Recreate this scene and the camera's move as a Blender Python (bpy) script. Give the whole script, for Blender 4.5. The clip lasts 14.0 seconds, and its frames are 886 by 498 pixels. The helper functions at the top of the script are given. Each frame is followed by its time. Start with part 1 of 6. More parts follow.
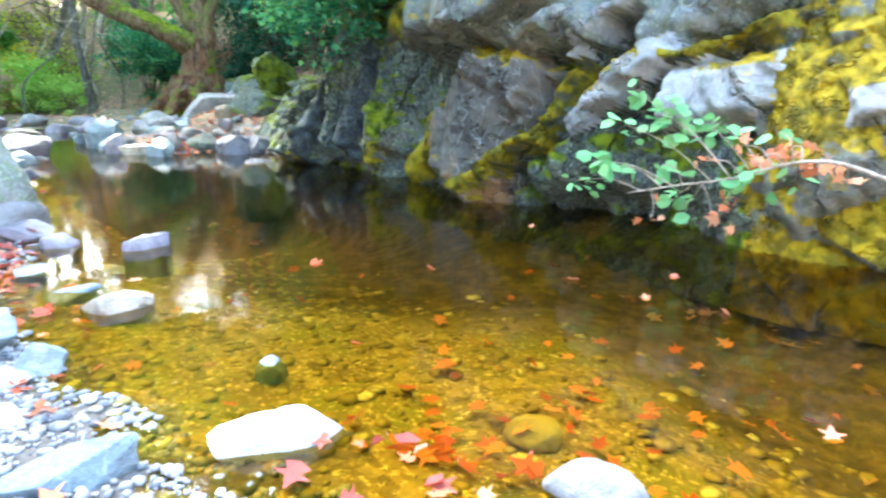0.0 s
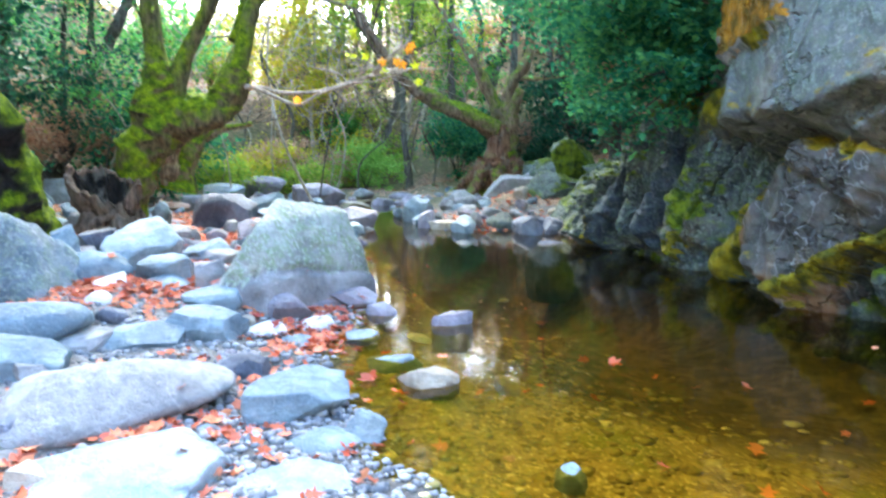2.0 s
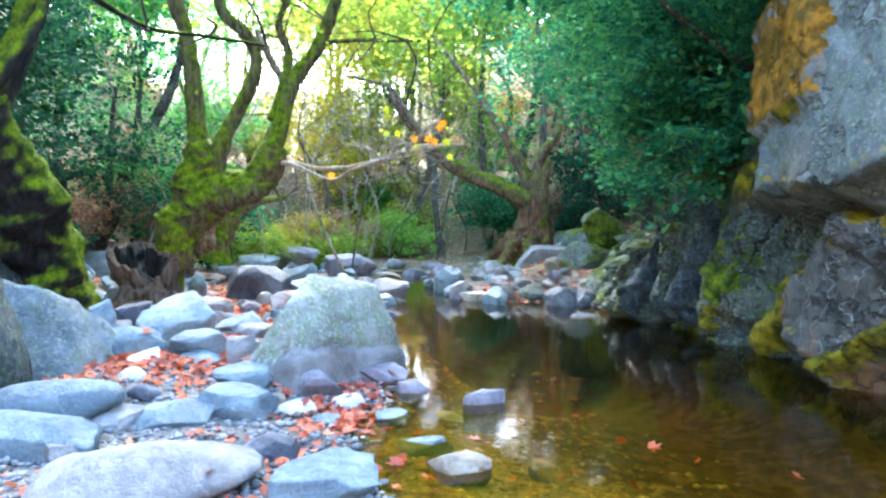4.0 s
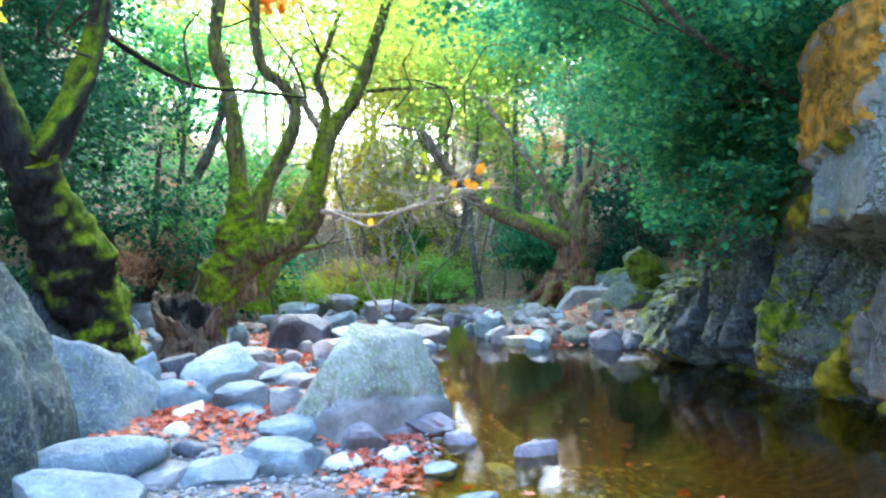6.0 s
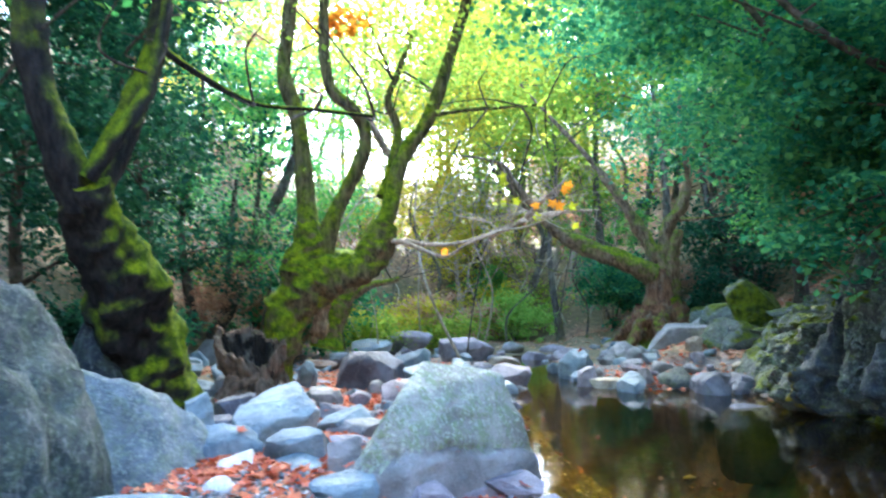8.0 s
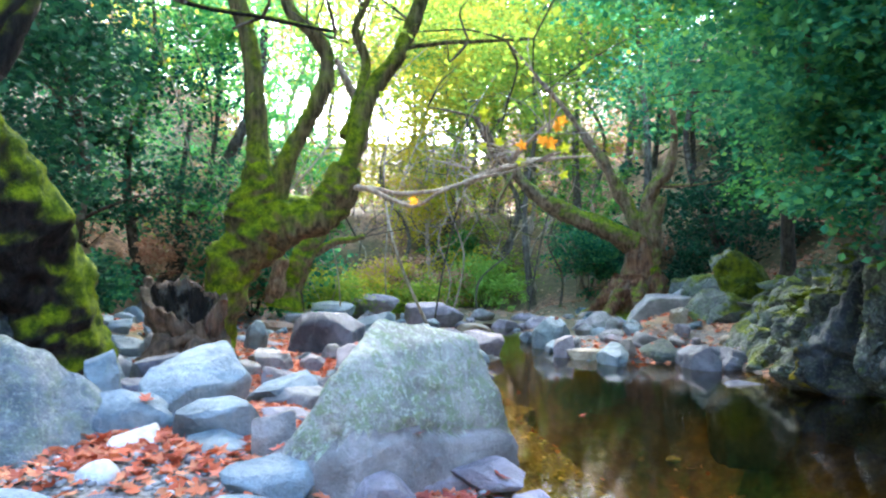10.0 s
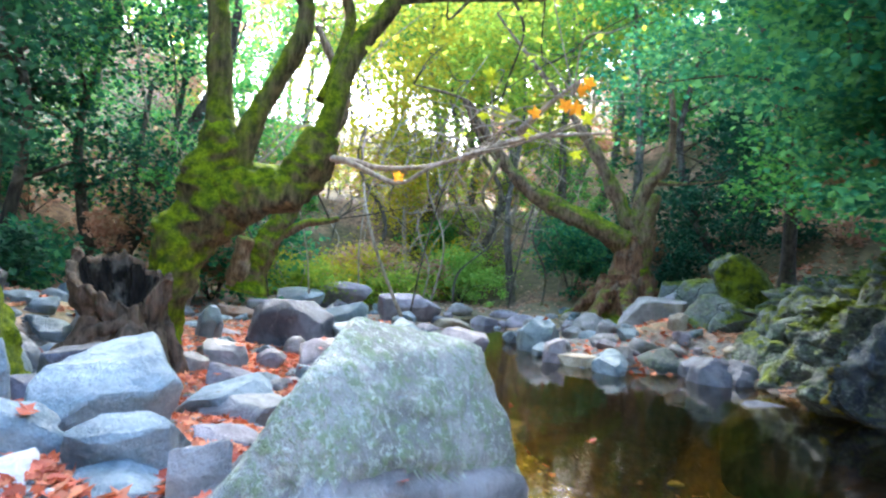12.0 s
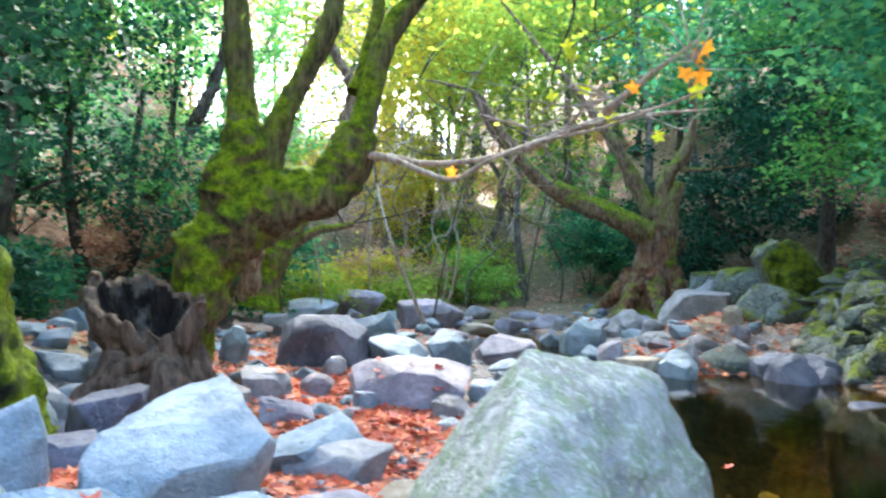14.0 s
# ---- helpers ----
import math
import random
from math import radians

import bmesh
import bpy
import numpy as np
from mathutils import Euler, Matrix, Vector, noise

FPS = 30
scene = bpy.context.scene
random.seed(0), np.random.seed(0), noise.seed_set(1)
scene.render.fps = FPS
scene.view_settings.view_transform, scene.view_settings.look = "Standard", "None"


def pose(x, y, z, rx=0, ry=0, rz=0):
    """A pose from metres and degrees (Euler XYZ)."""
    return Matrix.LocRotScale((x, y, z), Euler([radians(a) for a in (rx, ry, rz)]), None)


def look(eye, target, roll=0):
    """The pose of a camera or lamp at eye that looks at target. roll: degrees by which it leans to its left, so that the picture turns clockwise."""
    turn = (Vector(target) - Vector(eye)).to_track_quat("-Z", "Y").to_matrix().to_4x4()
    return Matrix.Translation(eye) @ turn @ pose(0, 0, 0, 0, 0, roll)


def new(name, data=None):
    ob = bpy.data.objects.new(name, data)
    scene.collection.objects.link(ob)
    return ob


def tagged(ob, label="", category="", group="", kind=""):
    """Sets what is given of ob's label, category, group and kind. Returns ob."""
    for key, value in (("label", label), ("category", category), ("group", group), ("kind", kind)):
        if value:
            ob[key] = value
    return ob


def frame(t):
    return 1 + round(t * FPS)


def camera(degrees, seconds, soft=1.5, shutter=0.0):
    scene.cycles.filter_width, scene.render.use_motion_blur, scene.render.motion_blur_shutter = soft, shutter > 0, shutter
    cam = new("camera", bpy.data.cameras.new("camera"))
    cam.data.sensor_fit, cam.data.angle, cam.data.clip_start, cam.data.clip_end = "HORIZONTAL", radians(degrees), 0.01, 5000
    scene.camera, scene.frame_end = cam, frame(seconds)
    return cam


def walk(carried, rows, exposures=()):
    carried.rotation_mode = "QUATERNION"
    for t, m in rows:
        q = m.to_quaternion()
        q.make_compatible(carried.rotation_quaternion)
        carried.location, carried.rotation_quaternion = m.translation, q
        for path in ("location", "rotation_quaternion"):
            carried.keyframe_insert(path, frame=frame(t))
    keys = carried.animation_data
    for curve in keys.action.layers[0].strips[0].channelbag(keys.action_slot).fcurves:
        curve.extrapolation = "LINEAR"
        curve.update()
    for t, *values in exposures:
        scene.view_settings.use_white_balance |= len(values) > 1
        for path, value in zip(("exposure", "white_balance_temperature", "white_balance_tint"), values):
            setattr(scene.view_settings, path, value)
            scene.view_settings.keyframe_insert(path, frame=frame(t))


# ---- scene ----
cam = camera(68.6, 14.0, soft=2.3, shutter=0.5)
PATH = [
    (0, (0.029, 0.002, 1.427), (0.015, 1.931, 0.9), -0.4),
    (0.5, (-0.013, 0.016, 1.427), (-0.231, 1.931, 0.896), -1.3),
    (1, (-0.077, 0.022, 1.464), (-0.583, 1.904, 1.013), -0.4),
    (1.5, (-0.16, 0.052, 1.505), (-0.843, 1.889, 1.104), 1.1),
    (2, (-0.196, 0.067, 1.546), (-1.025, 1.863, 1.251), -0.1),
    (2.5, (-0.216, 0.089, 1.563), (-1.087, 1.878, 1.361), -0.2),
    (3, (-0.204, 0.094, 1.587), (-1.075, 1.888, 1.432), -0.1),
    (5.5, (-0.281, 0.139, 1.632), (-1.298, 1.861, 1.634), -1.3),
    (6, (-0.331, 0.171, 1.636), (-1.349, 1.892, 1.684), -2.0),
    (6.5, (-0.407, 0.27, 1.638), (-1.515, 1.929, 1.789), -3.3),
    (7, (-0.599, 0.574, 1.608), (-1.829, 2.128, 1.874), -6.1),
    (7.5, (-0.682, 0.626, 1.594), (-2.003, 2.107, 1.842), -3.7),
    (8, (-0.862, 0.913, 1.563), (-2.065, 2.502, 1.736), -2.0),
    (10.5, (-1.731, 2.101, 1.38), (-2.823, 3.776, 1.439), 1.5),
    (11, (-1.914, 2.316, 1.372), (-2.904, 4.052, 1.444), 2.3),
    (11.5, (-2.036, 2.401, 1.352), (-3.043, 4.129, 1.372), 1.5),
    (12, (-2.33, 2.735, 1.365), (-3.395, 4.427, 1.419), 2.9),
    (12.5, (-2.555, 2.868, 1.461), (-3.643, 4.545, 1.526), 2.6),
    (13, (-2.842, 2.935, 1.449), (-3.778, 4.698, 1.57), -0.8),
    (13.5, (-3.154, 2.994, 1.401), (-4.12, 4.745, 1.431), 0.1),
    (14, (-3.458, 3.013, 1.403), (-4.479, 4.731, 1.458), -0.1),
]
EXPOSURES = [(0.0, 5.20, 6700, 4), (1.0, 4.98, 6350, 4), (2.0, 4.58, 6150, 5), (3.0, 4.52, 6050, 5), (6.5, 4.36, 5800, 5), (7.5, 4.20, 5850, 5), (10.5, 4.20, 6200, 8), (14.0, 4.24, 6250, 9)]
walk(cam, [(t, look(eye, target, roll)) for t, eye, target, roll in PATH],
     exposures=EXPOSURES)

# ---- world and light ----
world = bpy.data.worlds.new("sky")
scene.world = world
world.use_nodes = True
SUN_AZ, SUN_UP = 38.0, 40.0      # degrees to the left of +y, and above the horizon
sky = world.node_tree.nodes.new("ShaderNodeTexSky")
sky.sky_type, sky.sun_disc = "NISHITA", False
sky.sun_elevation, sky.sun_rotation = radians(SUN_UP), radians(-SUN_AZ)
sky.air_density, sky.dust_density, sky.ozone_density = 1.0, 1.5, 1.5
back = world.node_tree.nodes["Background"]
back.inputs["Strength"].default_value = 0.15
world.node_tree.links.new(sky.outputs[0], back.inputs["Color"])
sun = new("sun", bpy.data.lights.new("sun", "SUN"))
sun.data.energy, sun.data.angle, sun.data.color = 1.2, radians(32), (1.0, 0.95, 0.86)
sun.matrix_basis = look((-math.sin(radians(SUN_AZ)) * 60, math.cos(radians(SUN_AZ)) * 60, math.tan(radians(SUN_UP)) * 60), (0, 0, 0))


# ---- numeric noise ----
def lattice(i, j, k, seed):
    n = i.astype(np.int64) * 374761393 + j.astype(np.int64) * 668265263 + k.astype(np.int64) * 1274126177 + seed * 974711
    n = (n ^ (n >> 13)) * 1274126177 & 0xFFFFFFFF
    n = (n ^ (n >> 16)) * 668265263 & 0xFFFFFFFF
    return ((n ^ (n >> 15)) & 0xFFFFFF) / float(0xFFFFFF)


def vnoise(p, seed=0):
    """Smooth value noise in -1..1 of the rows of p."""
    p = np.asarray(p, float)
    c = np.floor(p)
    f = p - c
    f = f * f * (3 - 2 * f)
    c = c.astype(np.int64)
    out = 0
    for a in (0, 1):
        for b in (0, 1):
            for e in (0, 1):
                w = (f[:, 0] if a else 1 - f[:, 0]) * (f[:, 1] if b else 1 - f[:, 1]) * (f[:, 2] if e else 1 - f[:, 2])
                out = out + w * lattice(c[:, 0] + a, c[:, 1] + b, c[:, 2] + e, seed)
    return out * 2 - 1


def fbm(p, octaves=3, seed=0):
    p = np.asarray(p, float)
    return sum(vnoise(p * 2.03**o + 7.3 * o, seed + o) * 0.5**o for o in range(octaves))


def cells(p, seed=0):
    """Voronoi cells: the gap between the two nearest seeds, a random number of the nearest, and a random slope across its cell."""
    p = np.asarray(p, float)
    base = np.floor(p).astype(np.int64)
    d1, d2, tag, tilt = np.full(len(p), 9.0), np.full(len(p), 9.0), np.zeros(len(p)), np.zeros(len(p))
    for a in (-1, 0, 1):
        for b in (-1, 0, 1):
            for e in (-1, 0, 1):
                i, j, k = base[:, 0] + a, base[:, 1] + b, base[:, 2] + e
                q = np.stack([i + lattice(i, j, k, seed), j + lattice(i, j, k, seed + 1), k + lattice(i, j, k, seed + 2)], 1)
                off = p - q
                dist = np.linalg.norm(off, axis=1)
                near = dist < d1
                d2 = np.where(near, d1, np.minimum(d2, dist))
                slope = sum(off[:, n] * (lattice(i, j, k, seed + 4 + n) * 2 - 1) for n in range(3))
                tag, tilt = np.where(near, lattice(i, j, k, seed + 3), tag), np.where(near, slope, tilt)
                d1 = np.where(near, dist, d1)
    return d2 - d1, tag, tilt


# ---- materials ----
def shader(name):
    m = bpy.data.materials.new(name)
    m.use_nodes = True
    t = m.node_tree
    return m, t, t.nodes["Principled BSDF"]


def node(t, kind, ins=None, operation="", interpolation="", data_type=""):
    n = t.nodes.new(kind)
    if operation:
        n.operation = operation
    if interpolation:
        n.interpolation_type = interpolation
    if data_type:
        n.data_type = data_type
    for k, v in (ins or {}).items():
        if isinstance(v, bpy.types.NodeSocket):
            t.links.new(v, n.inputs[k])
        else:
            n.inputs[k].default_value = v
    return n


def noise_tex(t, vec, scale, detail=4.0, rough=0.6):
    return node(t, "ShaderNodeTexNoise", {"Vector": vec, "Scale": scale, "Detail": detail, "Roughness": rough}).outputs["Fac"]


def span(t, value, lo, hi):
    return node(t, "ShaderNodeMapRange", {"Value": value, "From Min": lo, "From Max": hi}, interpolation="SMOOTHSTEP").outputs["Result"]


def mix(t, fac, a, b):
    n = node(t, "ShaderNodeMix", data_type="RGBA")
    for s, v in ((0, fac), (6, a), (7, b)):
        if isinstance(v, bpy.types.NodeSocket):
            t.links.new(v, n.inputs[s])
        else:
            n.inputs[s].default_value = v if s == 0 else (*v, 1)
    return n.outputs[2]


def maths(t, op, a, b):
    return node(t, "ShaderNodeMath", {0: a, 1: b}, operation=op).outputs[0]


def coords(t, shared=False):
    """Object coordinates in metres, moved for each object by its random number."""
    tc = node(t, "ShaderNodeTexCoord").outputs["Object"]
    if shared:
        return tc
    info = node(t, "ShaderNodeObjectInfo").outputs["Random"]
    shift = maths(t, "MULTIPLY", info, 37.0)
    return node(t, "ShaderNodeVectorMath", {0: tc, 1: shift}, operation="ADD").outputs[0]


def up_facing(t):
    g = node(t, "ShaderNodeNewGeometry")
    return node(t, "ShaderNodeSeparateXYZ", {0: g.outputs["Normal"]}).outputs["Z"]


MOSS_A, MOSS_B = (0.045, 0.085, 0.005), (0.23, 0.30, 0.006)

GOLD_MOSS_A, GOLD_MOSS_B = (0.11, 0.082, 0.006), (0.37, 0.245, 0.012)
ROCK_MOSS_A, ROCK_MOSS_B = (0.030, 0.052, 0.006), (0.145, 0.185, 0.008)


def rock_material(name, a, b, lichen=0.0, moss=0.0, vein=0.1, rough=0.75, rust=0.0, crack=0.0, gold=False, relief=0.05):
    m, t, p = shader(name)
    v = coords(t)
    big, mid, fine = noise_tex(t, v, 2.2, 5), noise_tex(t, v, 9, 6, 0.7), noise_tex(t, v, 55, 4, 0.7)
    col = mix(t, span(t, big, 0.38, 0.62), a, b)
    col = mix(t, maths(t, "MULTIPLY", span(t, mid, 0.48, 0.70), 0.5 if crack or lichen else 0.42), col, tuple(0.5 * x for x in a))
    band = node(t, "ShaderNodeMapping", {"Vector": v, "Rotation": (0.5, 0.9, 0.2), "Scale": (1.5, 1.5, 11.0)}).outputs[0]
    col = mix(t, maths(t, "MULTIPLY", span(t, noise_tex(t, band, 1.6, 5, 0.65), 0.52, 0.68), 0.5), col, tuple(0.55 * x for x in b))
    col = mix(t, maths(t, "MULTIPLY", span(t, fine, 0.52, 0.70), 0.35 if crack or lichen else 0.22), col, tuple(min(0.8, 1.45 * x + 0.03) for x in b))
    col = mix(t, maths(t, "MULTIPLY", span(t, noise_tex(t, v, 130, 3), 0.56, 0.7), 0.3 if crack or lichen else 0.2), col, tuple(0.4 * x for x in a))
    if vein:
        wave = node(t, "ShaderNodeTexWave", {"Vector": v, "Scale": 1.3, "Distortion": 14.0, "Detail": 4.0, "Detail Scale": 1.4}).outputs["Fac"]
        col = mix(t, maths(t, "MULTIPLY", span(t, wave, 0.985, 1.0), vein), col, (0.62, 0.62, 0.62))
    if crack:
        warp = node(t, "ShaderNodeVectorMath", {0: v, 1: node(t, "ShaderNodeVectorMath", {0: noise_tex(t, v, 3.0, 4), 1: (0.5, 0.5, 0.5)}, operation="SCALE").outputs[0]}, operation="ADD").outputs[0]
        warp = node(t, "ShaderNodeMapping", {"Vector": warp, "Rotation": (0.3, 0.6, 0.4), "Scale": (1.0, 1.0, 0.45)}).outputs[0]
        edge = node(t, "ShaderNodeTexVoronoi", {"Vector": warp, "Scale": crack})
        edge.feature = "DISTANCE_TO_EDGE"
        split = span(t, edge.outputs["Distance"], 0.0, 0.07)
        facet = node(t, "ShaderNodeTexVoronoi", {"Vector": warp, "Scale": crack})
        tone = node(t, "ShaderNodeSeparateColor", {0: facet.outputs["Color"]}).outputs[0]
        col = mix(t, maths(t, "MULTIPLY", tone, 0.55), col, tuple(0.5 * x for x in a))
    if rust:
        col = mix(t, maths(t, "MULTIPLY", span(t, noise_tex(t, v, 1.1, 4), 0.52, 0.68), rust), col, (0.27, 0.125, 0.04))
    if lichen:
        l = noise_tex(t, v, 9.0, 7, 0.8)
        col = mix(t, maths(t, "MULTIPLY", span(t, l, 0.44, 0.6), lichen), col, (0.27, 0.36, 0.19))
        col = mix(t, maths(t, "MULTIPLY", span(t, noise_tex(t, v, 24, 5, 0.75), 0.53, 0.60), lichen * 0.9), col, (0.60, 0.66, 0.56))
        run = node(t, "ShaderNodeMapping", {"Vector": v, "Rotation": (0.0, 0.15, 0.0), "Scale": (7.0, 7.0, 0.9)}).outputs[0]
        col = mix(t, maths(t, "MULTIPLY", span(t, noise_tex(t, run, 1.3, 5, 0.7), 0.56, 0.70), lichen * 0.6), col, (0.62, 0.65, 0.62))
        col = mix(t, maths(t, "MULTIPLY", span(t, noise_tex(t, run, 2.1, 5, 0.7), 0.58, 0.70), lichen * 0.35), col, (0.13, 0.15, 0.13))
    if moss:
        n = noise_tex(t, v, 1.5, 6, 0.65)
        up = maths(t, "MULTIPLY", up_facing(t), 0.22)
        f = span(t, maths(t, "ADD", n, up), 0.68 - 0.22 * moss, 0.78 - 0.22 * moss)
        green = mix(t, span(t, noise_tex(t, v, 7, 4), 0.35, 0.65), *(((0.11, 0.065, 0.008), (0.36, 0.16, 0.012)) if gold == "orange" else ((0.060, 0.058, 0.006), (0.26, 0.205, 0.010)) if gold == "olive" else (GOLD_MOSS_A, GOLD_MOSS_B) if gold else (ROCK_MOSS_A, ROCK_MOSS_B)))
        col = mix(t, f, col, green)
    t.links.new(col, p.inputs["Base Color"])
    t.links.new(span(t, mid, -0.2, 1.2), p.inputs["Roughness"])
    p.inputs["Roughness"].default_value = rough
    p.inputs["Specular IOR Level"].default_value = 0.14
    h = maths(t, "ADD", maths(t, "MULTIPLY", mid, 1.0), maths(t, "MULTIPLY", fine, 0.35 if crack or lichen else 0.22))
    if crack:
        h = maths(t, "ADD", h, maths(t, "MULTIPLY", split, 1.2))
        h = maths(t, "ADD", h, maths(t, "MULTIPLY", tone, 0.8))
    bump = node(t, "ShaderNodeBump", {"Height": h, "Strength": 0.9, "Distance": 0.06 if crack else relief})
    t.links.new(bump.outputs[0], p.inputs["Normal"])
    return m


ROCK = {
    "blue": rock_material("blue_grey_stone", (0.110, 0.150, 0.180), (0.232, 0.290, 0.325)),
    "pale": rock_material("pale_blue_stone", (0.200, 0.250, 0.280), (0.345, 0.405, 0.435)),
    "grey": rock_material("grey_stone", (0.164, 0.162, 0.164), (0.303, 0.295, 0.295)),
    "white": rock_material("white_stone", (0.495, 0.495, 0.504), (0.648, 0.648, 0.648)),
    "dark": rock_material("dark_slate", (0.07, 0.075, 0.095), (0.17, 0.18, 0.22)),
    "lilac": rock_material("lilac_grey_stone", (0.164, 0.149, 0.172), (0.303, 0.275, 0.307)),
    "tan": rock_material("tan_stone", (0.272, 0.221, 0.162), (0.425, 0.365, 0.289)),
    "brown": rock_material("brown_stone", (0.22, 0.13, 0.09), (0.36, 0.24, 0.18)),
    "pink": rock_material("pink_stone", (0.40, 0.24, 0.21), (0.52, 0.36, 0.32)),
    "olive": rock_material("olive_stone", (0.22, 0.19, 0.08), (0.38, 0.34, 0.18)),
    "teal": rock_material("blue_green_boulder_rock", (0.030, 0.044, 0.049), (0.080, 0.104, 0.110), lichen=0.2, vein=0.1, relief=0.11),
    "teal_light": rock_material("blue_grey_boulder_rock", (0.102, 0.128, 0.149), (0.2, 0.234, 0.264), lichen=0.3, vein=0.15, relief=0.08),
    "lichen": rock_material("lichen_covered_rock", (0.25, 0.255, 0.235), (0.46, 0.465, 0.435), lichen=0.8, vein=0.12, relief=0.12),
    "cliff": rock_material("mossy_cliff_rock", (0.031, 0.041, 0.043), (0.092, 0.105, 0.101), lichen=0.25, moss=0.6, vein=0.1, rust=0.2, crack=2.4),
    "crag": rock_material("pale_crag_rock", (0.125, 0.135, 0.133), (0.235, 0.245, 0.24), lichen=0.22, moss=0.38, vein=0.05, rust=0.2, crack=1.3, gold=True),
    "slab": rock_material("rusty_slab_rock", (0.075, 0.066, 0.062), (0.155, 0.138, 0.126), lichen=0.08, moss=0.3, vein=0.35, rust=0.75, crack=0.9, gold=True),
    # dark blue rock, made near-black with the shade of overhanging foliage
    "slate": rock_material("shade_darkened_slate_rock", (0.0127, 0.0187, 0.0272), (0.0408, 0.0544, 0.0731), lichen=0.1, vein=0.1, crack=0.8),
    "slate_light": rock_material("shade_darkened_blue_rock", (0.010, 0.017, 0.026), (0.034, 0.048, 0.066), lichen=0.10, vein=0.08, relief=0.09),
    "orange": rock_material("orange_moss_crag", (0.20, 0.20, 0.20), (0.34, 0.34, 0.33), lichen=0.15, moss=1.25, vein=0.05, rust=0.3, crack=2.2, gold="orange"),
    "golden": rock_material("gold_moss_rock", (0.10, 0.10, 0.095), (0.21, 0.205, 0.19), lichen=0.2, moss=1.1, vein=0.05, crack=2.2, gold=True),
    "moss": rock_material("gold_moss_clad_rock", (0.06, 0.065, 0.05), (0.13, 0.13, 0.10), moss=1.6, vein=0.0, crack=1.2, gold="olive"),
    "green_moss": rock_material("moss_clad_rock", (0.06, 0.065, 0.05), (0.13, 0.13, 0.10), moss=2.3, vein=0.0, crack=1.2),
    "pale_crag": rock_material("pale_lilac_crag_rock", (0.24, 0.24, 0.255), (0.40, 0.395, 0.40), lichen=0.15, moss=0.25, vein=0.1, rust=0.2, crack=1.6, gold=True),
    "outcrop": rock_material("grey_green_outcrop_rock", (0.075, 0.092, 0.094), (0.175, 0.20, 0.195), lichen=0.3, moss=0.25, vein=0.05, crack=2.0),
}


def bark_material(name, a, b, moss, patches=0.35, lift=0.34, deep=1.0):
    m, t, p = shader(name)
    v = coords(t, True)
    st = node(t, "ShaderNodeMapping", {"Vector": v, "Scale": (1, 1, 0.25)}).outputs[0]
    crack, fine, patch = noise_tex(t, st, 14, 6, 0.7), noise_tex(t, v, 60, 4), noise_tex(t, v, 3.0, 5)
    col = mix(t, span(t, crack, 0.35, 0.65), a, b)
    col = mix(t, maths(t, "MULTIPLY", span(t, patch, 0.5, 0.65), patches), col, (0.30, 0.27, 0.22))
    bits = maths(t, "ADD", crack, maths(t, "MULTIPLY", fine, 0.3))
    if moss:
        f = maths(t, "ADD", noise_tex(t, v, 2.2, 6, 0.65), maths(t, "MULTIPLY", up_facing(t), lift))
        z = node(t, "ShaderNodeSeparateXYZ", {0: v}).outputs["Z"]
        f = maths(t, "SUBTRACT", f, maths(t, "MULTIPLY", z, 0.075))
        f = span(t, f, 0.52 - 0.25 * moss, 0.94 - 0.25 * moss)
        green = mix(t, span(t, noise_tex(t, v, 9, 5, 0.7), 0.35, 0.65), tuple(deep * x for x in MOSS_A), tuple(deep * x for x in MOSS_B))
        tuft = noise_tex(t, v, 38, 4, 0.7)
        green = mix(t, maths(t, "MULTIPLY", span(t, tuft, 0.47, 0.64), 0.5), green, tuple(0.6 * x for x in MOSS_A))
        bits = maths(t, "ADD", bits, maths(t, "MULTIPLY", tuft, 0.8))
        col = mix(t, f, col, green)
    t.links.new(col, p.inputs["Base Color"])
    p.inputs["Roughness"].default_value = 0.9
    p.inputs["Specular IOR Level"].default_value = 0.15
    bump = node(t, "ShaderNodeBump", {"Height": bits, "Strength": 0.9, "Distance": 0.045})
    t.links.new(bump.outputs[0], p.inputs["Normal"])
    return m


BARK_MOSS = bark_material("mossy_bark", (0.032, 0.028, 0.016), (0.16, 0.135, 0.072), 1.85, 0.08, 0.55)
# near-black bark: the trunk's shadow side is put into its colour
BARK_SHADE = bark_material("shade_darkened_mossy_bark", (0.007, 0.007, 0.008), (0.028, 0.026, 0.025), 1.6, 0.0, 0.75, 0.85)
BARK = bark_material("grey_brown_bark", (0.05, 0.042, 0.035), (0.17, 0.15, 0.12), 0.35)
BARK_PALE = bark_material("pale_bark", (0.22, 0.17, 0.13), (0.50, 0.42, 0.33), 0.0)
BARK_RED = bark_material("reddish_old_bark", (0.07, 0.033, 0.02), (0.27, 0.14, 0.08), 0.12)
BARK_OLD = bark_material("warm_mossy_old_bark", (0.085, 0.055, 0.036), (0.31, 0.21, 0.135), 1.5, 0.1)
BARK_TAN = bark_material("orange_brown_old_bark", (0.13, 0.07, 0.04), (0.42, 0.26, 0.16), 0.3, 0.2)
# near-black wood for the inside of the stump
INNER_WOOD = bark_material("near_black_rotten_wood", (0.004, 0.004, 0.004), (0.02, 0.016, 0.013), 0.0)
BARK_STUMP = bark_material("weathered_stump_wood", (0.046, 0.032, 0.023), (0.165, 0.112, 0.078), 0.0, 0.1)
BARK_DARK = bark_material("dark_twig_bark", (0.03, 0.025, 0.02), (0.09, 0.075, 0.06), 0.0)


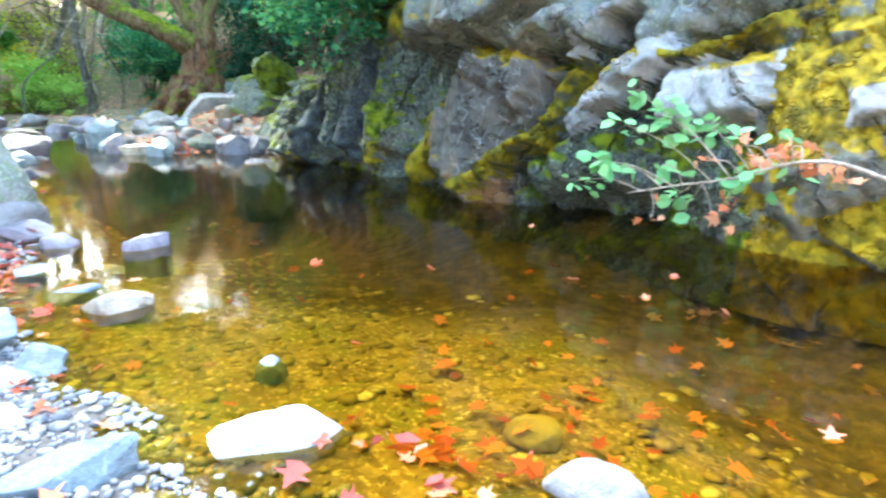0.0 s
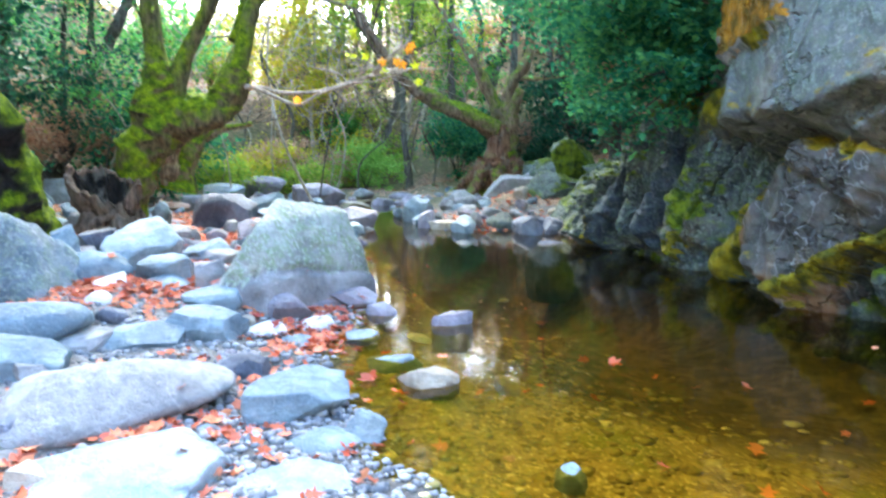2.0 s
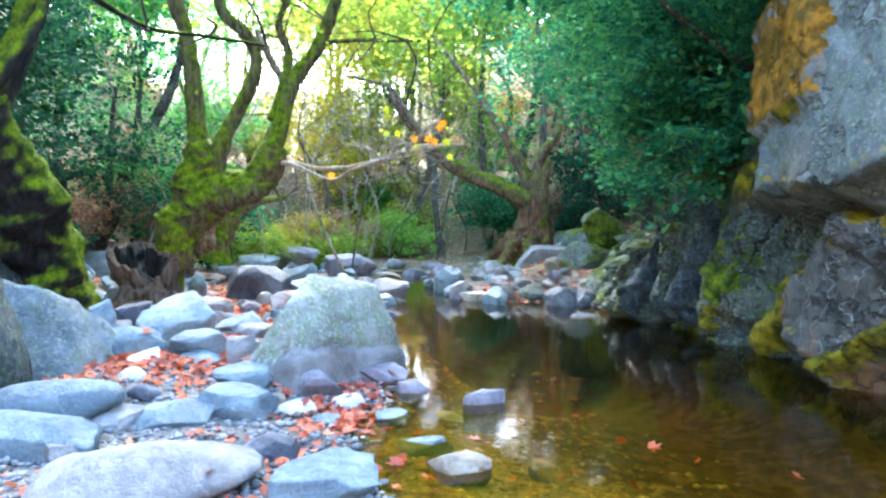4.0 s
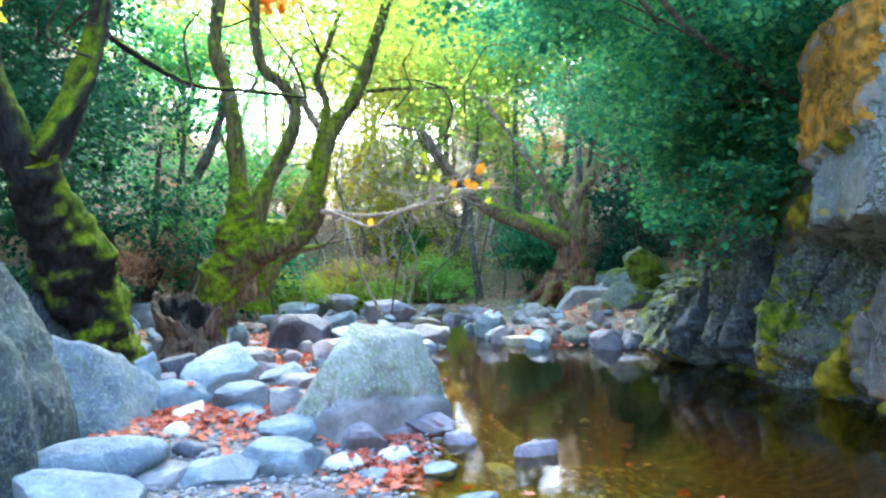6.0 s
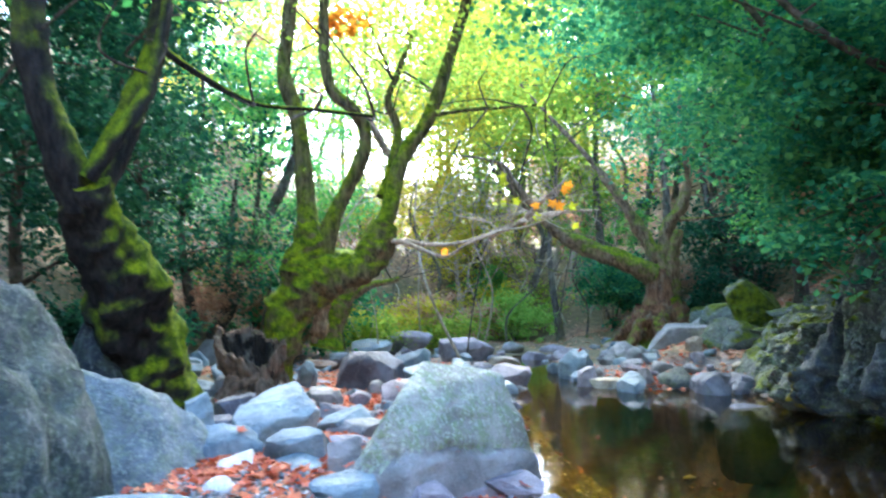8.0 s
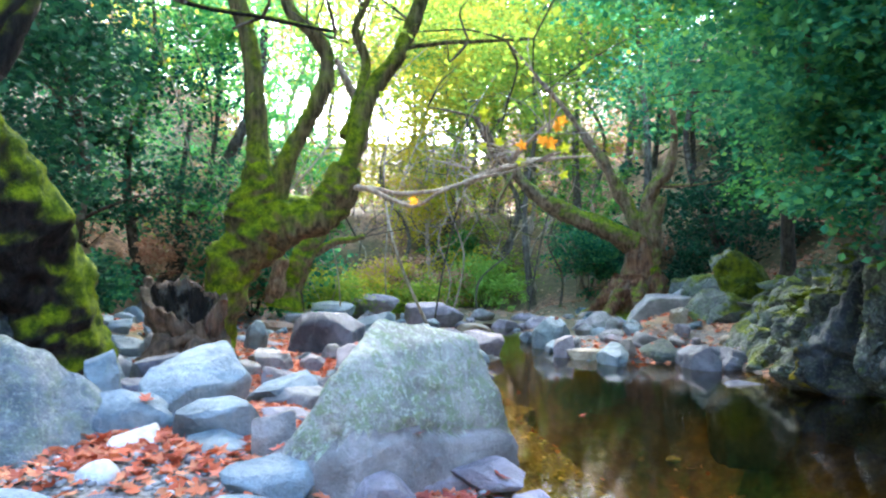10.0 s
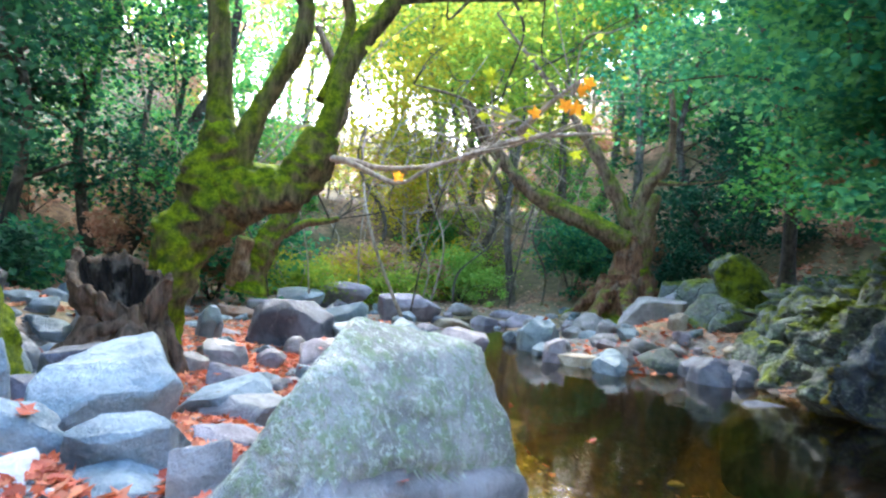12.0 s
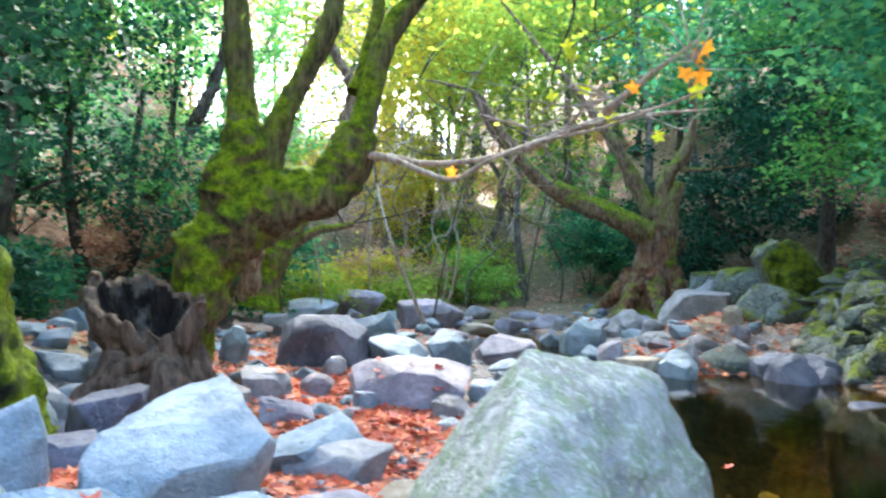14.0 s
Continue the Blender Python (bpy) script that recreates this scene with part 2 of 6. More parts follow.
def leaf_material(name, hues, through_light=0.45, gloss=0.4):
    m, t, p = shader(name)
    rnd = node(t, "ShaderNodeNewGeometry").outputs["Random Per Island"]
    ramp = node(t, "ShaderNodeValToRGB", {"Fac": rnd})
    el = ramp.color_ramp.elements
    while len(el) < len(hues):
        el.new(0.5)
    for n, (e, h) in enumerate(zip(el, hues)):
        e.position, e.color = n / max(1, len(hues) - 1), (*h, 1)
    v = node(t, "ShaderNodeTexCoord").outputs["Object"]
    tone = span(t, noise_tex(t, v, 0.8, 3), 0.3, 0.7)
    col = mix(t, maths(t, "MULTIPLY", tone, 0.3), ramp.outputs[0], tuple(0.6 * c for c in hues[0]))
    t.links.new(col, p.inputs["Base Color"])
    p.inputs["Roughness"].default_value = max(gloss, 0.6)
    p.inputs["Specular IOR Level"].default_value = 0.12
    tr = node(t, "ShaderNodeBsdfTranslucent", {"Color": col})
    add = node(t, "ShaderNodeMixShader", {0: through_light})
    t.links.new(p.outputs[0], add.inputs[1])
    t.links.new(tr.outputs[0], add.inputs[2])
    t.links.new(add.outputs[0], t.nodes["Material Output"].inputs["Surface"])
    return m


LEAF_DARK = leaf_material("dark_evergreen_leaves", [(0.018, 0.14, 0.085), (0.056, 0.25, 0.12), (0.165, 0.42, 0.13)], 0.55)
# shade under the canopy is put into these darker leaf colours
LEAF_SHADED = leaf_material("shade_darkened_evergreen_leaves", [(0.010, 0.060, 0.040), (0.022, 0.10, 0.055), (0.045, 0.16, 0.07)], 0.3)
LEAF_GREEN = leaf_material("green_leaves", [(0.05, 0.23, 0.075), (0.12, 0.40, 0.10), (0.29, 0.56, 0.11)], 0.57)
LEAF_LIME = leaf_material("lime_leaves", [(0.16, 0.30, 0.05), (0.33, 0.47, 0.06), (0.50, 0.53, 0.07)], 0.65)
# sunlight on the mound is put into these lighter leaf colours
LEAF_MOUND = leaf_material("sun_brightened_shrub_leaves", [(0.22, 0.46, 0.08), (0.36, 0.60, 0.12), (0.48, 0.66, 0.16)], 0.5)
LEAF_GOLD = leaf_material("golden_autumn_leaves", [(0.40, 0.44, 0.05), (0.60, 0.53, 0.05), (0.70, 0.48, 0.05)], 0.68)
LEAF_RUST = leaf_material("rusty_dead_leaves", [(0.40, 0.20, 0.13), (0.58, 0.32, 0.21), (0.66, 0.45, 0.32)], 0.55, 0.7)
LEAF_LITTER = leaf_material("fallen_plane_leaves", [(0.46, 0.085, 0.04), (0.64, 0.18, 0.085), (0.68, 0.30, 0.16), (0.50, 0.13, 0.09), (0.32, 0.10, 0.06)], 0.15, 0.7)
LEAF_PINK = leaf_material("red_fallen_leaves", [(0.26, 0.05, 0.04), (0.42, 0.11, 0.08)], 0.15, 0.6)
LEAF_BRIGHT = leaf_material("fresh_sapling_leaves", [(0.14, 0.38, 0.15), (0.30, 0.55, 0.26)], 0.4)
LEAF_ORANGE = leaf_material("orange_hanging_leaves", [(0.65, 0.20, 0.02), (0.75, 0.36, 0.03)], 0.6)
LEAF_SALMON = leaf_material("salmon_autumn_leaves", [(0.55, 0.16, 0.07), (0.66, 0.32, 0.18)], 0.35)
LEAF_YELLOW = leaf_material("yellow_hanging_leaves", [(0.30, 0.38, 0.02), (0.42, 0.44, 0.03)], 0.5)

# ground: gravel and pebbles by the stream, brown litter up the slopes
GROUND, t, p = shader("stream_bank_ground")
v = coords(t, True)
big, mid, fine = noise_tex(t, v, 0.6, 5), noise_tex(t, v, 5, 6, 0.7), noise_tex(t, v, 45, 4, 0.7)
vor = node(t, "ShaderNodeTexVoronoi", {"Vector": v, "Scale": 26.0})
grit = node(t, "ShaderNodeValToRGB", {"Fac": node(t, "ShaderNodeSeparateColor", {0: vor.outputs["Color"]}).outputs[0]})
for e, h in zip(grit.color_ramp.elements, ((0.07, 0.06, 0.05), (0.22, 0.20, 0.18))):
    e.color = (*h, 1)
litter = mix(t, span(t, mid, 0.4, 0.62), (0.12, 0.072, 0.048), (0.42, 0.25, 0.15))
litter = mix(t, maths(t, "MULTIPLY", span(t, fine, 0.5, 0.7), 0.6), litter, (0.46, 0.29, 0.18))
height = node(t, "ShaderNodeSeparateXYZ", {0: v}).outputs["Z"]
inland = span(t, node(t, "ShaderNodeSeparateXYZ", {0: v}).outputs["Y"], 13.0, 18.0)
f = span(t, maths(t, "ADD", maths(t, "ADD", height, inland), maths(t, "MULTIPLY", big, 0.8)), 0.75, 1.1)
wet = span(t, maths(t, "ADD", height, maths(t, "MULTIPLY", mid, 0.05)), 0.12, 0.05)
col = mix(t, maths(t, "MULTIPLY", wet, 0.75), grit.outputs[0], (0.035, 0.03, 0.026))
col = mix(t, f, col, litter)
green = span(t, maths(t, "ADD", noise_tex(t, v, 0.35, 5), maths(t, "MULTIPLY", mid, 0.2)), 0.50, 0.62)
col = mix(t, maths(t, "MULTIPLY", maths(t, "MULTIPLY", green, f), 0.6), col, (0.05, 0.075, 0.02))
# below the waterline: amber gravel with algae, painted darker with depth as light fades
stones = node(t, "ShaderNodeTexVoronoi", {"Vector": v, "Scale": 15.0})
ramp = node(t, "ShaderNodeValToRGB", {"Fac": node(t, "ShaderNodeSeparateColor", {0: stones.outputs["Color"]}).outputs[0]})
for e, h in zip(ramp.color_ramp.elements, ((0.125, 0.085, 0.024), (0.29, 0.215, 0.073))):
    e.color = (*h, 1)
bed = mix(t, span(t, noise_tex(t, v, 1.4, 5), 0.45, 0.65), ramp.outputs[0], (0.15, 0.15, 0.022))
bed = mix(t, maths(t, "MULTIPLY", span(t, noise_tex(t, v, 30, 4, 0.7), 0.54, 0.64), 0.8), bed, (0.58, 0.48, 0.24))
depth_dark = span(t, maths(t, "ADD", height, maths(t, "MULTIPLY", noise_tex(t, v, 0.9, 4), 0.25)), -0.02, -0.36)
depth_brown = mix(t, span(t, noise_tex(t, v, 6.0, 5, 0.7), 0.4, 0.65), (0.042, 0.027, 0.010), (0.12, 0.076, 0.027))
bed = mix(t, depth_dark, bed, depth_brown)
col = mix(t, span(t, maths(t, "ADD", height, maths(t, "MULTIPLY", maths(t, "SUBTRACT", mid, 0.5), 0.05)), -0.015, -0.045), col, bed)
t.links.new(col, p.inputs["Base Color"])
p.inputs["Roughness"].default_value = 0.9
bump = node(t, "ShaderNodeBump", {"Height": maths(t, "ADD", maths(t, "SUBTRACT", mid, maths(t, "MULTIPLY", vor.outputs["Distance"], 0.5)), maths(t, "MULTIPLY", fine, 0.3)), "Strength": 0.7, "Distance": 0.04})
t.links.new(bump.outputs[0], p.inputs["Normal"])

PEBBLE, t, p = shader("mixed_pebbles")
rnd = node(t, "ShaderNodeNewGeometry").outputs["Random Per Island"]
ramp = node(t, "ShaderNodeValToRGB", {"Fac": rnd})
for e, h in zip(ramp.color_ramp.elements, ((0.06, 0.066, 0.08), (0.30, 0.30, 0.31))):
    e.color = (*h, 1)
v = coords(t, True)
t.links.new(mix(t, span(t, noise_tex(t, v, 40, 5), 0.5, 0.75), ramp.outputs[0], (0.25, 0.23, 0.21)), p.inputs["Base Color"])
p.inputs["Roughness"].default_value = 0.7
BED_PEBBLE, t, p = shader("amber_bed_pebbles")
rnd = node(t, "ShaderNodeNewGeometry").outputs["Random Per Island"]
ramp = node(t, "ShaderNodeValToRGB", {"Fac": rnd})
ramp.color_ramp.elements.new(0.85)
for e, h in zip(ramp.color_ramp.elements, ((0.16, 0.115, 0.03), (0.30, 0.23, 0.075), (0.60, 0.54, 0.33))):
    e.color = (*h, 1)
v = coords(t, True)
t.links.new(mix(t, span(t, noise_tex(t, v, 25, 5), 0.45, 0.7), ramp.outputs[0], (0.17, 0.15, 0.03)), p.inputs["Base Color"])
p.inputs["Roughness"].default_value = 0.8

# water: clear amber, mirror-like at low angles
WATER, t, p = shader("clear_amber_water")
v = coords(t, True)
rip = node(t, "ShaderNodeBump", {"Height": noise_tex(t, v, 5.0, 3, 0.5), "Strength": 0.11, "Distance": 0.02})
fres = node(t, "ShaderNodeFresnel", {"IOR": 1.33, "Normal": rip.outputs[0]})
deep = span(t, node(t, "ShaderNodeSeparateXYZ", {0: v}).outputs["Y"], 7.0, 10.5)      # tint darkened along y, standing in for light lost in deep water
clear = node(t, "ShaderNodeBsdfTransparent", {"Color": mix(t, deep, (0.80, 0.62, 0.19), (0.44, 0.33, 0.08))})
gloss = node(t, "ShaderNodeBsdfGlossy", {"Color": (1, 1, 1, 1), "Roughness": 0.06, "Normal": rip.outputs[0]})
both = node(t, "ShaderNodeMixShader", {0: fres.outputs[0], 1: clear.outputs[0], 2: gloss.outputs[0]})
t.links.new(both.outputs[0], t.nodes["Material Output"].inputs["Surface"])


# ---- mesh helpers ----
def mesh_data(name, verts, faces, material, smooth=True):
    me = bpy.data.meshes.new(name)
    verts, faces = np.asarray(verts, np.float32), np.asarray(faces, np.int32)
    n, k = faces.shape
    me.vertices.add(len(verts))
    me.vertices.foreach_set("co", verts.ravel())
    me.loops.add(n * k)
    me.loops.foreach_set("vertex_index", faces.ravel())
    me.polygons.add(n)
    me.polygons.foreach_set("loop_start", np.arange(0, n * k, k, dtype=np.int32))
    me.polygons.foreach_set("use_smooth", np.full(n, smooth))
    me.materials.append(material)
    me.update(calc_edges=True)
    return me


def part(name, me, parent=None, label=""):
    ob = new(name, me)
    ob.parent = parent
    return tagged(ob, label)


def grid_faces(nu, nv, closed=False):
    u, v = np.meshgrid(np.arange(nu - 1), np.arange(nv if closed else nv - 1), indexing="ij")
    w = (v + 1) % nv
    return np.stack([u * nv + v, (u + 1) * nv + v, (u + 1) * nv + w, u * nv + w], -1).reshape(-1, 4)


def ico(sub):
    bm = bmesh.new()
    bmesh.ops.create_icosphere(bm, subdivisions=sub, radius=1)
    v, f = np.array([x.co[:] for x in bm.verts]), np.array([[y.index for y in x.verts] for x in bm.faces])
    bm.free()
    return v, f


ICO = {n: ico(n) for n in (1, 2, 3, 4, 5)}


def polytope(v, normals, dists, p):
    """Radii of directions v for a convex body of the given planes; p: how sharp its edges are."""
    d = np.maximum(v @ normals.T, 0) / dists
    return ((d**p).sum(1) + 0.8**p) ** (-1 / p)


def weather(q, k, rough, seed):
    """Uneven, slightly chipped skin; k: details to the metre."""
    gap, tag, tilt = cells(q * k * 2.2 + seed * 1.7, seed + 5)
    return q * (1 + rough * (0.9 * fbm(q * k + seed, 3, seed) + 0.3 * vnoise(q * k * 6 + seed, seed) + 0.5 * (tag - 0.5) + 1.0 * tilt))[:, None]


def split_block(planes, bevel, fine):
    """A block cut by planes (normal, distance), its edges worn round, its faces divided down to the given length."""
    bm = bmesh.new()
    bmesh.ops.create_cube(bm, size=2.6)
    for n, dist in planes:
        n = Vector(n).normalized()
        bmesh.ops.bisect_plane(bm, geom=bm.verts[:] + bm.edges[:] + bm.faces[:], plane_co=n * float(dist), plane_no=n, clear_outer=True)
        rim = [e for e in bm.edges if e.is_boundary]
        if rim:
            bmesh.ops.edgeloop_fill(bm, edges=rim)
    bmesh.ops.remove_doubles(bm, verts=bm.verts[:], dist=0.05)
    bmesh.ops.dissolve_limit(bm, angle_limit=0.05, verts=bm.verts[:], edges=bm.edges[:])
    if bevel:
        bmesh.ops.bevel(bm, geom=bm.edges[:], offset=bevel, segments=2, profile=0.5, affect="EDGES", clamp_overlap=True)
    bmesh.ops.triangulate(bm, faces=bm.faces[:])
    for _ in range(4):
        long = [e for e in bm.edges if e.calc_length() > fine]
        if not long:
            break
        bmesh.ops.subdivide_edges(bm, edges=long, cuts=1)
        bmesh.ops.triangulate(bm, faces=bm.faces[:])
    bm.verts.index_update()
    v, f = np.array([x.co[:] for x in bm.verts]), np.array([[y.index for y in x.verts] for x in bm.faces])
    bm.free()
    if bevel and not (len(v) and np.isfinite(v).all() and np.abs(v).max() < 3):
        return split_block(planes, 0.0, fine)
    return v, f


def rock_shape(w, d, h, seed, style, sub, sink=0.0):
    """A stone with worn facets: r round, b block, s slab, q brick, fitted to its width, depth and height above z = 0, with a part below."""
    rng = np.random.default_rng(seed)
    size = np.array([w, d, h + max(0.25 * h + 0.04, sink)])
    if style == "r":
        v, f = ICO[min(sub, 4)]
        n = rng.normal(size=(14, 3))
        n /= np.linalg.norm(n, axis=1, keepdims=True)
        q = v * polytope(v, n, rng.uniform(0.75, 1.0, 14), 9)[:, None]
        rough = 0.04
    else:
        count, bevel = {"b": (13, 0.13), "s": (12, 0.12), "q": (4, 0.16)}[style]
        planes = []
        for _ in range(count):
            a, up = rng.uniform(0, 2 * math.pi), rng.uniform(-0.5, 1.3 if style == "b" else 0.8)
            planes.append(((math.cos(a), math.sin(a), up), rng.uniform(0.74, 1.02) * math.hypot(1, 0.45 * max(up, 0)) / math.hypot(1, max(up, 0)) ** 0.55))
        planes += [((1, rng.uniform(-0.3, 0.3), 0), 0.95), ((-1, rng.uniform(-0.3, 0.3), 0), 0.95), ((rng.uniform(-0.3, 0.3), 1, 0), 0.95), ((rng.uniform(-0.3, 0.3), -1, 0.1), 0.95)]
        lean = 0.15 if style == "q" else 0.42
        planes.append(((rng.uniform(-lean, lean), rng.uniform(-lean, 0.4 * lean), 1), 0.72))
        v, f = split_block(planes, bevel, {2: 1.2, 3: 0.5, 4: 0.34, 5: 0.2}[sub])
        q, rough = v, 0.045
    lo, hi = q.min(0), q.max(0)
    q = (q - (lo + hi) / 2) / (hi - lo) * size
    q = weather(q, 1.0 / max(0.10, 0.4 * min(w, d)), rough, seed)
    q[:, 2] += h - q[:, 2].max()
    return q, f


WORDS = {"blue": "blue-grey", "pale": "pale blue-grey", "grey": "grey", "white": "white", "dark": "dark slate", "lilac": "lilac-grey", "tan": "tan",
         "brown": "brown", "pink": "pinkish", "olive": "olive", "teal": "blue-green weathered"}
FORM = {"r": "rounded", "b": "angular", "s": "flat", "q": "brick-shaped"}
BUILT = []      # vertices and faces of the stones, for things that lie on them


def stone(x, y, z, w, d, h, rot, seed, hue, style, sub, where=""):
    sink = z + 0.04 - float(ground_height(np.array([x]), np.array([y]))[0])
    if sink > 0.9 * w:          # a small stone in deeper water lies on the bed
        z, sink = z - sink, 0.0
    v, f = rock_shape(w, d, h, seed, style, sub, sink)
    kind = "boulder" if w > 0.7 else "stone"
    ob = new(kind, mesh_data(kind, v, f, ROCK[hue]))
    ob.matrix_basis = pose(x, y, z, 0, 0, rot)
    where = where or ("standing in the shallow water" if z < 0.005 else "on the leaf-strewn stream bank")
    BUILT.append((v @ np.array(ob.matrix_basis.to_3x3()).T + (x, y, z), f))
    return tagged(ob, f"{WORDS[hue]} {FORM[style]} river {kind} {where}", kind, "stream stones")


# ---- terrain ----
SHORE = [(-0.8, 2.0), (-1.3, 2.3), (-1.9, 2.8), (-2.35, 3.3), (-2.8, 3.8), (-3.15, 4.2), (-3.4, 5.0), (-4.0, 5.9), (-4.35, 6.7), (-5.2, 8.1), (-6.5, 9.8), (-7.2, 11.6),
         (-8.7, 13.6), (-9.7, 15.2), (-10.6, 16.8), (-11.0, 17.9), (-10.4, 18.0), (-8.9, 15.9), (-7.5, 13.8), (-6.4, 12.6),
         (-5.6, 11.9), (-4.9, 12.1), (-4.0, 12.5), (-2.9, 11.8), (-1.9, 11.2), (-0.6, 10.4), (0.5, 9.2), (1.1, 8.1), (2.0, 6.9), (2.9, 6.0), (3.9, 4.9), (7.0, 3.0), (8.5, 0.5), (5, -0.3), (1.5, 0.9), (0, 1.65)]
SHORE = np.array(SHORE)


def shore_distance(x, y):
    """Metres from the water's edge, minus inside the water."""
    a, b = SHORE, np.roll(SHORE, -1, 0)
    best, inside = np.full(x.shape, 1e9), np.zeros(x.shape, bool)
    for (ax, ay), (bx, by) in zip(a, b):
        dx, dy = bx - ax, by - ay
        u = np.clip(((x - ax) * dx + (y - ay) * dy) / (dx * dx + dy * dy), 0, 1)
        best = np.minimum(best, np.hypot(x - ax - u * dx, y - ay - u * dy))
        cross = (ay > y) != (by > y)
        with np.errstate(divide="ignore", invalid="ignore"):
            inside ^= cross & (x < (bx - ax) * (y - ay) / (by - ay if by != ay else 1e-9) + ax)
    return np.where(inside, -best, best)


def ease(v, lo, hi):
    u = np.clip((v - lo) / (hi - lo), 0, 1)
    return u * u * (3 - 2 * u)


def ground_height(x, y):
    x, y = np.asarray(x, float), np.asarray(y, float)
    s = shore_distance(x, y)
    p = np.stack([x, y, 0 * x], -1).reshape(-1, 3)
    soft = fbm(p * 0.45, 3, 5).reshape(x.shape)
    small = fbm(p * 3.1, 3, 9).reshape(x.shape)
    pool = np.minimum(np.hypot((x - 0.1) * 0.8, (y - 8.2) * 0.8), np.hypot((x + 2.4) * 0.7, (y - 10.2) * 0.9))
    bed = -0.02 - 0.09 * ease(-s, 0, 1.0) - 0.17 * ease(-s, 1.0, 2.6) - 0.15 * ease(3.4 - pool, 0, 3.4) * ease(-s, 0, 1.0) - (0.3 * ease(y, 4.8, 9.5) + 0.5 * ease(y, 6.8, 11.5) + 0.2 * ease(y, 3.9, 5.6) * ease(-s, 0, 0.6)) * ease(-s, 0.1, 1.8) - 0.45 * ease(x, 0.4, 2.8) * ease(-s, 0.2, 1.0) - 0.28 * ease(-x, 2.2, 3.4) * ease(-s, 0.05, 0.7) + 0.03 * small
    # the right-hand side of the stream: beyond the line of its axis
    side = (x + 1.2) * 0.83 + (y - 6.5) * 0.56
    far = np.hypot(x + 1, y - 1)
    flat = 1 - 0.8 * ease(y, 13.2, 15.6)
    right = 0.02 + 0.12 * ease(s, 0, 0.5) + flat * (1.2 * ease(s, 0.8, 3.2)) + (0.3 + 0.45 * flat) * np.clip(s - 2.6 - 1.6 * (1 - flat), 0, 60) + 0.3 * soft * ease(s, 0.8, 4)
    left = 0.0 + 0.05 * ease(s, 0, 0.8) + 0.03 * np.clip(s - 0.3, 0, 9) + 0.7 * np.clip(s - 7.5, 0, 60) + 0.06 * soft * ease(s, 0.4, 3) + 0.5 * soft * ease(s, 8, 14)
    left = left + 0.65 * ease(2.6 - np.hypot(x + 11.2, y - 6.3), 0, 2.4)
    left = left + 0.19 * ease(2.0 - np.hypot(x + 5.75, y - 4.55), 0, 1.2)
    right = right + 0.5 * np.clip(side - 6, 0, 40) * ease(y, 14, 20)
    bank = left + (right - left) * ease(side, -0.5, 0.5)
    bank = bank + 0.03 * small * ease(s, 0, 0.4)
    end = ease(far, 36, 70) * 0.10 * (far - 36)
    bank = np.where((y > 24) & (side < 5), np.minimum(bank, 0.25 * bank + 3 + end), bank)
    bank = np.minimum(bank, 22 + 4 * soft)
    return np.where(s < 0, bed, bank)


N = 290
u = np.linspace(-1, 1, N)
stretch = np.sinh(6 * u) * 1.55
gx, gy = np.meshgrid(stretch - 4.0, stretch + 5.5, indexing="ij")
gz = ground_height(gx, gy)
gv = np.stack([gx, gy, gz], -1).reshape(-1, 3)
gf = grid_faces(N, N)
me = mesh_data("ground", gv, gf, GROUND)
tagged(new("ground", me), "stony stream bank and wooded slopes strewn with brown leaves", "ground", kind="structure")
gv = None
wv = [(-26, -4, 0), (12, -4, 0), (12, 34, 0), (-26, 34, 0)]
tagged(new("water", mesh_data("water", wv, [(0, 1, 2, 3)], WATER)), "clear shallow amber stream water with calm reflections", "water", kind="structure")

# ---- rock wall along the right bank ----
def spline(points, n):
    """n points along a smooth curve through the given ones."""
    q = np.asarray(points, float)
    k = np.linspace(0, len(q) - 1, n)
    i = np.clip(np.floor(k).astype(int), 0, len(q) - 2)
    f = (k - i)[:, None]
    a, b, c, e = q[np.maximum(i - 1, 0)], q[i], q[i + 1], q[np.minimum(i + 2, len(q) - 1)]
    return 0.5 * (2 * b + (c - a) * f + (2 * a - 5 * b + 4 * c - e) * f**2 + (3 * b - a - 3 * c + e) * f**3)


